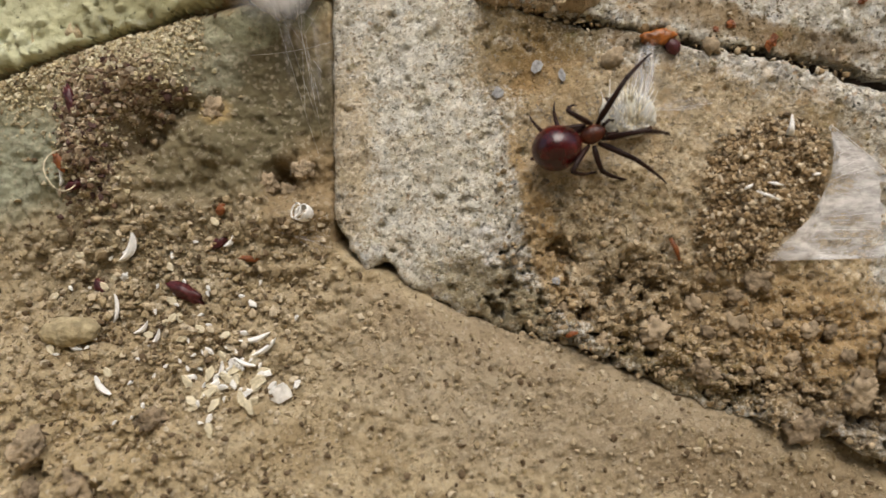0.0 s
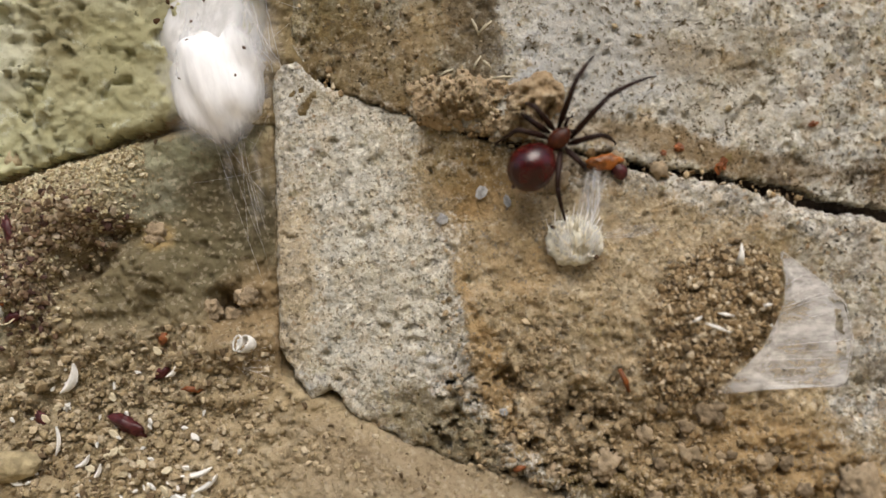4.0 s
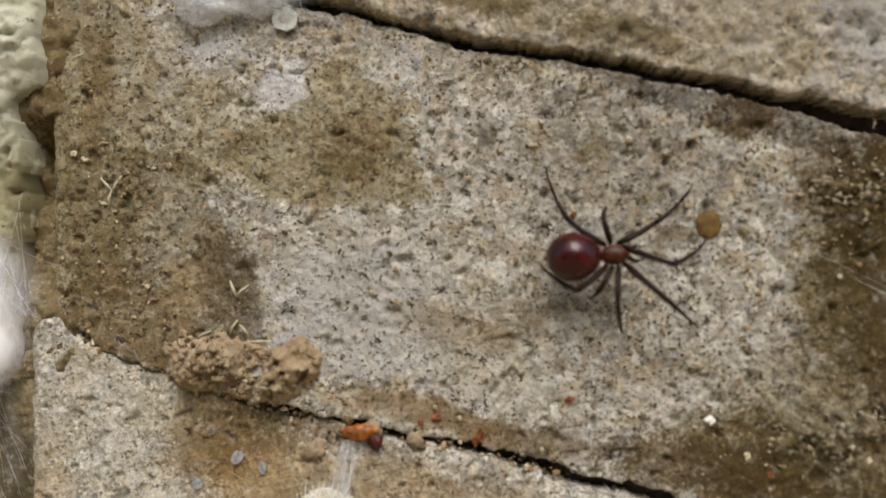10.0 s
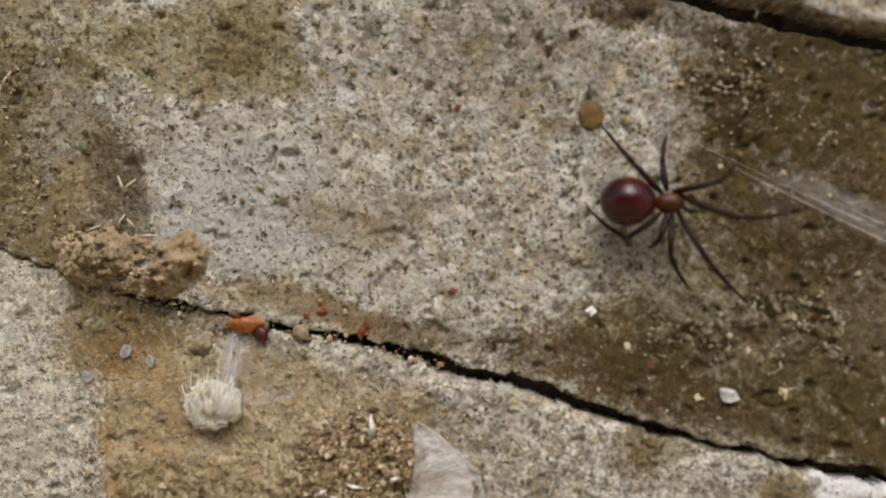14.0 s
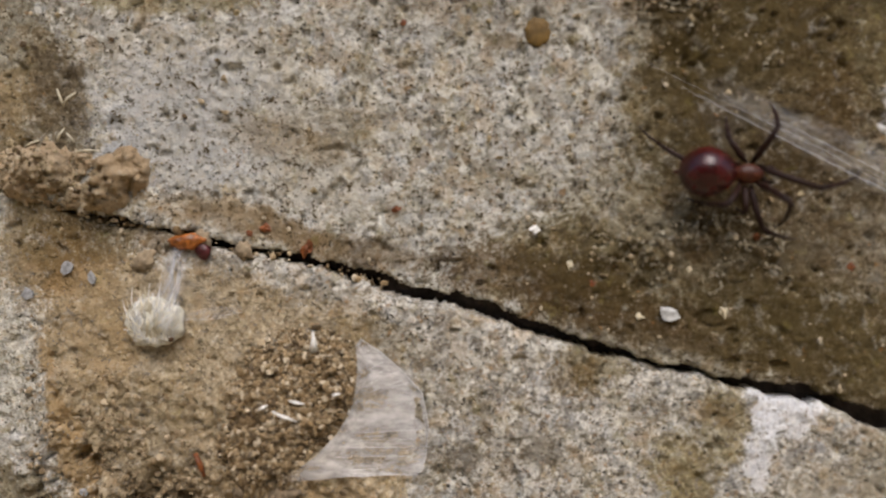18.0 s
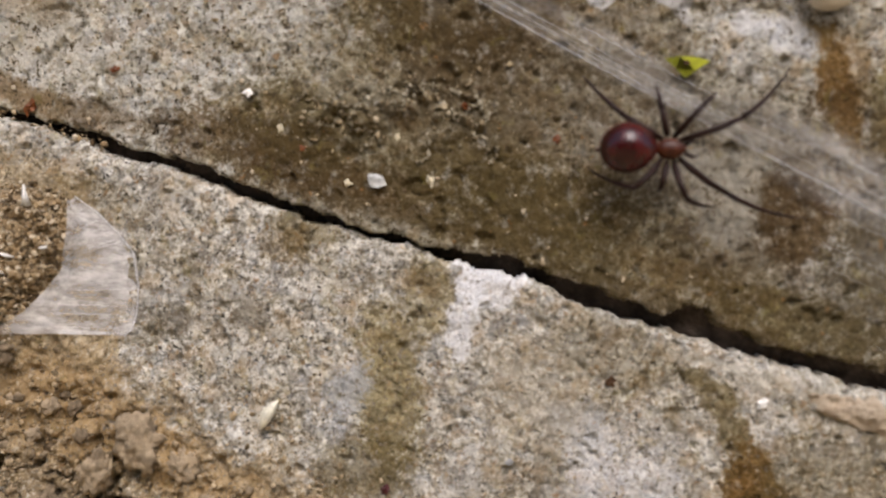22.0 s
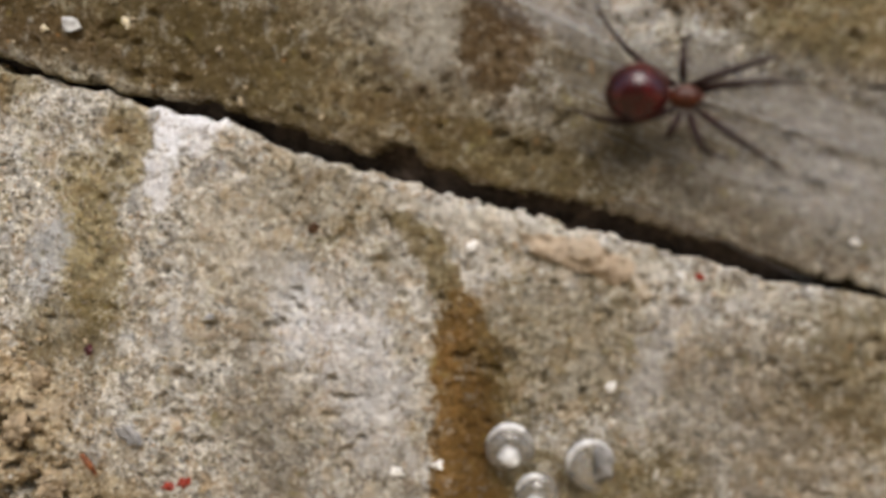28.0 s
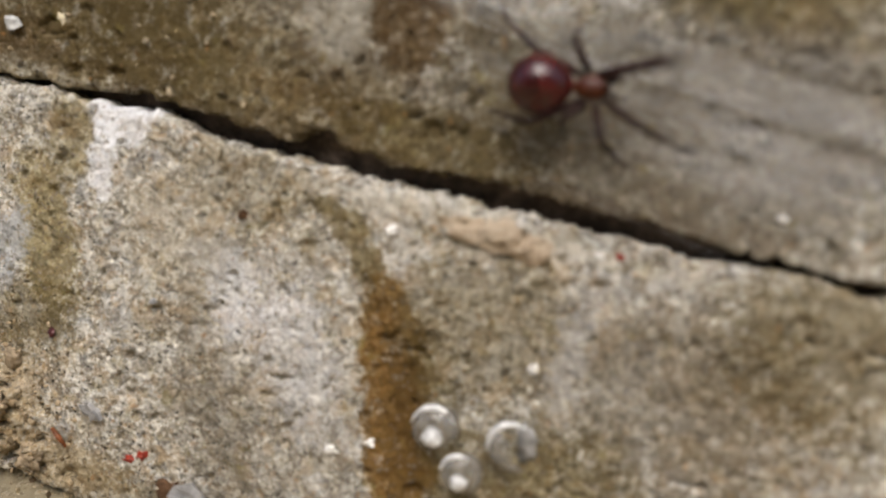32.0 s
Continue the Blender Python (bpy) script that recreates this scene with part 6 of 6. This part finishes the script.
FEET.append([(0, -1.6, 7.3), (1, -1.9, 6.0), (2, -2.7, 7.0), (3, 1.1, 7.7), (6, -6.4, 5.5), (7, 3.5, 12.5), (8, -7.9, 4.1), (9, -1.7, 11.8), (10, -2.9, 14.5), (11, -5.7, 9.8), (12, -4.7, 11.2), (13, -4.6, 11.6), (14, -3.9, 12.5), (17, 1.2, 13.2), (18, -9.3, 7.0), (19, -1.6, 10.7), (20, -2.5, 12.8), (21, -5.8, 11.9), (22, -6.3, 11.8), (23, -7.1, 12.6), (24, 1.6, 6.0), (25, -3.4, 14.8), (28, -6.1, 13.3), (29, -5.4, 10.9), (30, -2.6, 9.4), (31, -6.2, 10.3), (32, -7.1, 10.6)])
KNEES.append([(0, -3.1, 3.9), (1, -4.8, 5.4), (2, 0.2, 4.6), (3, 3.3, 6.4), (6, -0.2, 3.7), (7, -0.0, 5.7), (8, -1.9, 5.3), (9, -0.9, 6.5), (10, -0.8, 6.6), (11, 0.2, 4.5), (12, -0.4, 5.1), (13, 0.3, 6.0), (14, 0.4, 5.8), (17, 0.9, 5.0), (18, -6.4, 0.5), (19, -0.1, 5.2), (20, -1.5, 7.3), (21, 0.6, 4.1), (22, -0.0, 4.4), (23, -1.2, 5.9), (24, 5.1, 4.8), (25, 0.7, 8.2), (28, -0.6, 5.5), (29, 0.4, 4.2), (30, 0.7, 4.5), (31, 0.2, 4.8), (32, -1.4, 4.7)])
FEET.append([(0, 19.2, -4.7), (1, 15.7, -7.9), (2, 13.5, -10.0), (3, 26.8, -6.5), (6, 22.2, -0.1), (7, 21.6, -12.9), (8, 30.0, -9.3), (9, 29.2, -1.8), (10, 19.4, -12.3), (11, 18.7, -15.9), (12, 11.8, -8.9), (13, 19.9, -15.2), (14, 20.3, -15.5), (17, 25.3, -11.1), (18, 11.9, -7.8), (19, 15.0, -10.3), (20, 17.7, -7.4), (21, 27.9, -10.4), (22, 28.2, -10.3), (23, 27.9, -9.6), (24, 26.6, -12.3), (25, 17.6, -1.3), (28, 20.8, -8.5), (29, 21.7, -7.3), (30, 21.3, -8.4), (31, 21.6, -7.1), (32, 20.0, -7.3)])
KNEES.append([(0, 11.6, -2.6), (1, 13.1, -2.9), (2, 9.1, -6.3), (3, 16.3, -1.4), (6, 12.7, -0.2), (7, 10.4, -4.1), (8, 15.3, -4.7), (9, 13.9, -3.5), (10, 11.5, -5.9), (11, 11.7, -7.7), (12, 10.1, -5.2), (13, 11.0, -7.7), (14, 11.4, -8.5), (17, 11.7, -4.5), (18, 9.9, -4.7), (19, 7.9, -6.8), (20, 12.8, -6.1), (21, 13.7, -6.0), (22, 13.5, -6.7), (23, 13.0, -6.7), (24, 12.7, -5.1), (25, 10.8, -0.8), (28, 10.9, -5.3), (29, 10.6, -5.3), (30, 9.8, -5.5), (31, 9.4, -4.8), (32, 9.3, -3.2)])
FEET.append([(0, 15.8, -12.2), (1, 10.2, -7.4), (2, 6.4, -10.5), (3, 10.5, -4.6), (6, 16.5, -12.9), (7, 10.0, -6.0), (8, 12.8, -14.4), (9, 16.3, -13.6), (10, 7.5, -12.7), (11, 10.8, -11.3), (12, 14.6, -11.7), (13, 11.2, -13.5), (14, 11.2, -13.5), (17, 12.7, -8.0), (18, 15.8, -9.4), (19, 12.1, -12.6), (20, 17.3, -11.7), (21, 15.6, -8.1), (22, 14.3, -8.2), (23, 14.6, -6.9), (24, 11.7, -12.3), (25, 13.5, -11.4), (28, 13.6, -6.9), (29, 14.8, -5.3), (30, 14.6, -4.0), (31, 14.6, -3.2), (32, 12.2, -9.6)])
KNEES.append([(0, 11.1, -6.5), (1, 8.6, -3.8), (2, 6.7, -7.7), (3, 9.9, -1.7), (6, 7.2, -5.3), (7, 5.3, -7.0), (8, 5.5, -6.2), (9, 9.4, -8.3), (10, 5.9, -8.4), (11, 5.6, -8.5), (12, 7.5, -7.7), (13, 5.8, -5.8), (14, 6.4, -8.0), (17, 6.6, -4.8), (18, 7.3, -7.1), (19, 7.3, -8.5), (20, 11.1, -8.8), (21, 7.3, -6.0), (22, 6.6, -6.1), (23, 6.4, -6.1), (24, 7.1, -8.5), (25, 9.0, -4.2), (28, 7.6, -6.4), (29, 7.2, -6.2), (30, 6.6, -6.3), (31, 5.9, -4.8), (32, 7.9, -6.0)])
FEET.append([(0, 10.3, -9.2), (1, 6.7, -7.0), (2, 5.4, -6.1), (3, 5.3, -5.0), (6, 7.9, -9.1), (7, 8.8, -4.1), (8, 2.0, -8.1), (9, 4.5, -6.4), (10, 3.2, -6.5), (11, 1.7, -7.0), (12, 5.3, -7.1), (13, 4.5, -6.6), (14, 4.2, -6.8), (17, 3.1, -6.2), (18, 6.1, -4.8), (19, 7.3, -6.2), (20, 10.2, -12.1), (21, 6.5, -6.2), (22, 5.5, -6.0), (23, 6.1, -5.3), (24, 3.8, -5.1), (25, 6.9, -9.1), (28, 5.0, -4.6), (29, 5.1, -4.7), (30, 4.7, -5.0), (31, 3.9, -4.9), (32, 3.2, -4.8)])
KNEES.append([(0, 3.8, -6.1), (1, 5.8, -4.2), (2, 5.2, -4.6), (3, 5.6, -3.5), (6, 5.6, -6.7), (7, 4.5, -5.4), (8, 2.6, -5.3), (9, 4.1, -4.8), (10, 4.5, -3.7), (11, 2.6, -6.0), (12, 5.1, -4.8), (13, 4.5, -4.4), (14, 4.8, -5.4), (17, 3.6, -5.2), (18, 5.6, -3.5), (19, 6.1, -4.4), (20, 5.9, -7.3), (21, 5.5, -4.6), (22, 4.9, -4.8), (23, 5.9, -4.7), (24, 4.8, -3.0), (25, 5.6, -5.3), (28, 5.0, -3.6), (29, 5.0, -3.6), (30, 4.8, -3.9), (31, 4.3, -3.7), (32, 4.0, -3.5)])
FEET.append([(0, 6.1, -5.7), (1, 2.5, -6.1), (2, -1.8, -5.8), (3, -4.2, -12.0), (6, 0.2, -10.4), (7, 1.1, -11.6), (8, -0.7, -8.1), (9, -1.0, -7.1), (10, -5.1, -0.4), (11, -10.4, 1.8), (12, -4.7, -1.8), (13, -6.3, -0.5), (14, -5.9, -0.0), (17, -1.4, -3.4), (18, -1.4, -3.8), (19, -2.3, -2.8), (20, -2.4, -0.8), (21, -4.4, -3.0), (22, -5.2, -2.5), (23, -3.1, -3.8), (24, -7.9, -3.2), (25, -6.5, 0.7), (28, -8.5, -1.5), (29, -8.8, -1.5), (30, -8.3, -0.1), (31, -8.1, -0.3), (32, -7.5, -2.7)])
KNEES.append([(0, 0.9, -5.8), (1, 2.8, -4.7), (2, 1.8, -5.2), (3, -2.1, -7.7), (6, 0.4, -5.8), (7, -1.2, -5.7), (8, -1.3, -6.5), (9, -0.2, -5.2), (10, -0.4, -5.0), (11, -4.8, -3.7), (12, 0.6, -6.4), (13, -0.9, -5.5), (14, -0.5, -5.5), (17, 0.9, -5.5), (18, 1.5, -5.0), (19, 3.6, -4.7), (20, 0.9, -5.9), (21, 1.3, -6.0), (22, 0.7, -5.9), (23, 4.1, -5.6), (24, -1.2, -6.0), (25, -0.1, -4.9), (28, -1.5, -4.0), (29, -2.2, -4.6), (30, -1.8, -3.9), (31, -1.3, -4.4), (32, -0.2, -4.7)])


def at_time(rows, t, k=1):
    return float(np.interp(t, [r[0] for r in rows], [r[k] for r in rows]))


def motions():
    rows = []
    for t, x, z in TRACK:
        a = radians(at_time(HEADING, t))
        m = Matrix(((math.cos(a), -math.sin(a), 0, x / 1000), (0, 0, -1, -0.0006), (math.sin(a), math.cos(a), 0, z / 1000), (0, 0, 0, 1)))
        rows.append((t, m))
    walk(spider, rows)
    walking = lambda t: min(1.0, math.hypot(at_time(TRACK, t + 0.25, 1) - at_time(TRACK, t - 0.25, 1), at_time(TRACK, t + 0.25, 2) - at_time(TRACK, t - 0.25, 2)) / 4)
    for n, (leg, tibia, tarsus, a, b, hip) in enumerate(legs):
        upper, lower = [], []
        for k in range(129):
            t = k / 4
            swing = 0 if abs(t - round(t)) < 0.01 else 1.6 * walking(t) * math.sin(2 * math.pi * (t * 1.5 + (n % 2) * 0.5))
            foot = Vector((at_time(FEET[n], t, 1) + swing, at_time(FEET[n], t, 2), 0.3 + 0.5 * abs(swing)))
            g = radians(at_time(HEADING, t))
            line = foot - hip
            far = min(max(line.length, b - a + 0.8), 0.985 * (a + b))
            line.normalize()
            u = (a * a - b * b + far * far) / (2 * far)
            bend = math.sqrt(max(0.0, a * a - u * u))
            # the knee leans sideways along the wall as far as it can, and stands out from it by the rest
            flat = Vector((-line.y, line.x, 0)).normalized()
            lean = (Vector((at_time(KNEES[n], t, 1), at_time(KNEES[n], t, 2), hip.z)) - hip).dot(flat)
            lean = max(-0.94 * bend, min(0.94 * bend, lean))
            out = flat.cross(line).normalized()
            out = out if out.z > 0 else -out
            pole = (flat * lean + out * math.sqrt(max(0.0, bend * bend - lean * lean))) / max(bend, 1e-6)
            knee = line * u + pole * bend
            end = line * far
            side = pole.cross(line).normalized()

            def frame_of(start, ahead):
                ahead = ahead.normalized()
                m = Matrix((ahead, side, ahead.cross(side))).transposed().to_4x4()
                m.translation = start / 1000
                return m

            first = frame_of(hip, knee)
            upper.append((t, first))
            lower.append((t, first.inverted() @ frame_of(hip + knee, end - knee)))
        walk(leg, upper)
        walk(tibia, lower)
        walk(tarsus, lower)


motions()
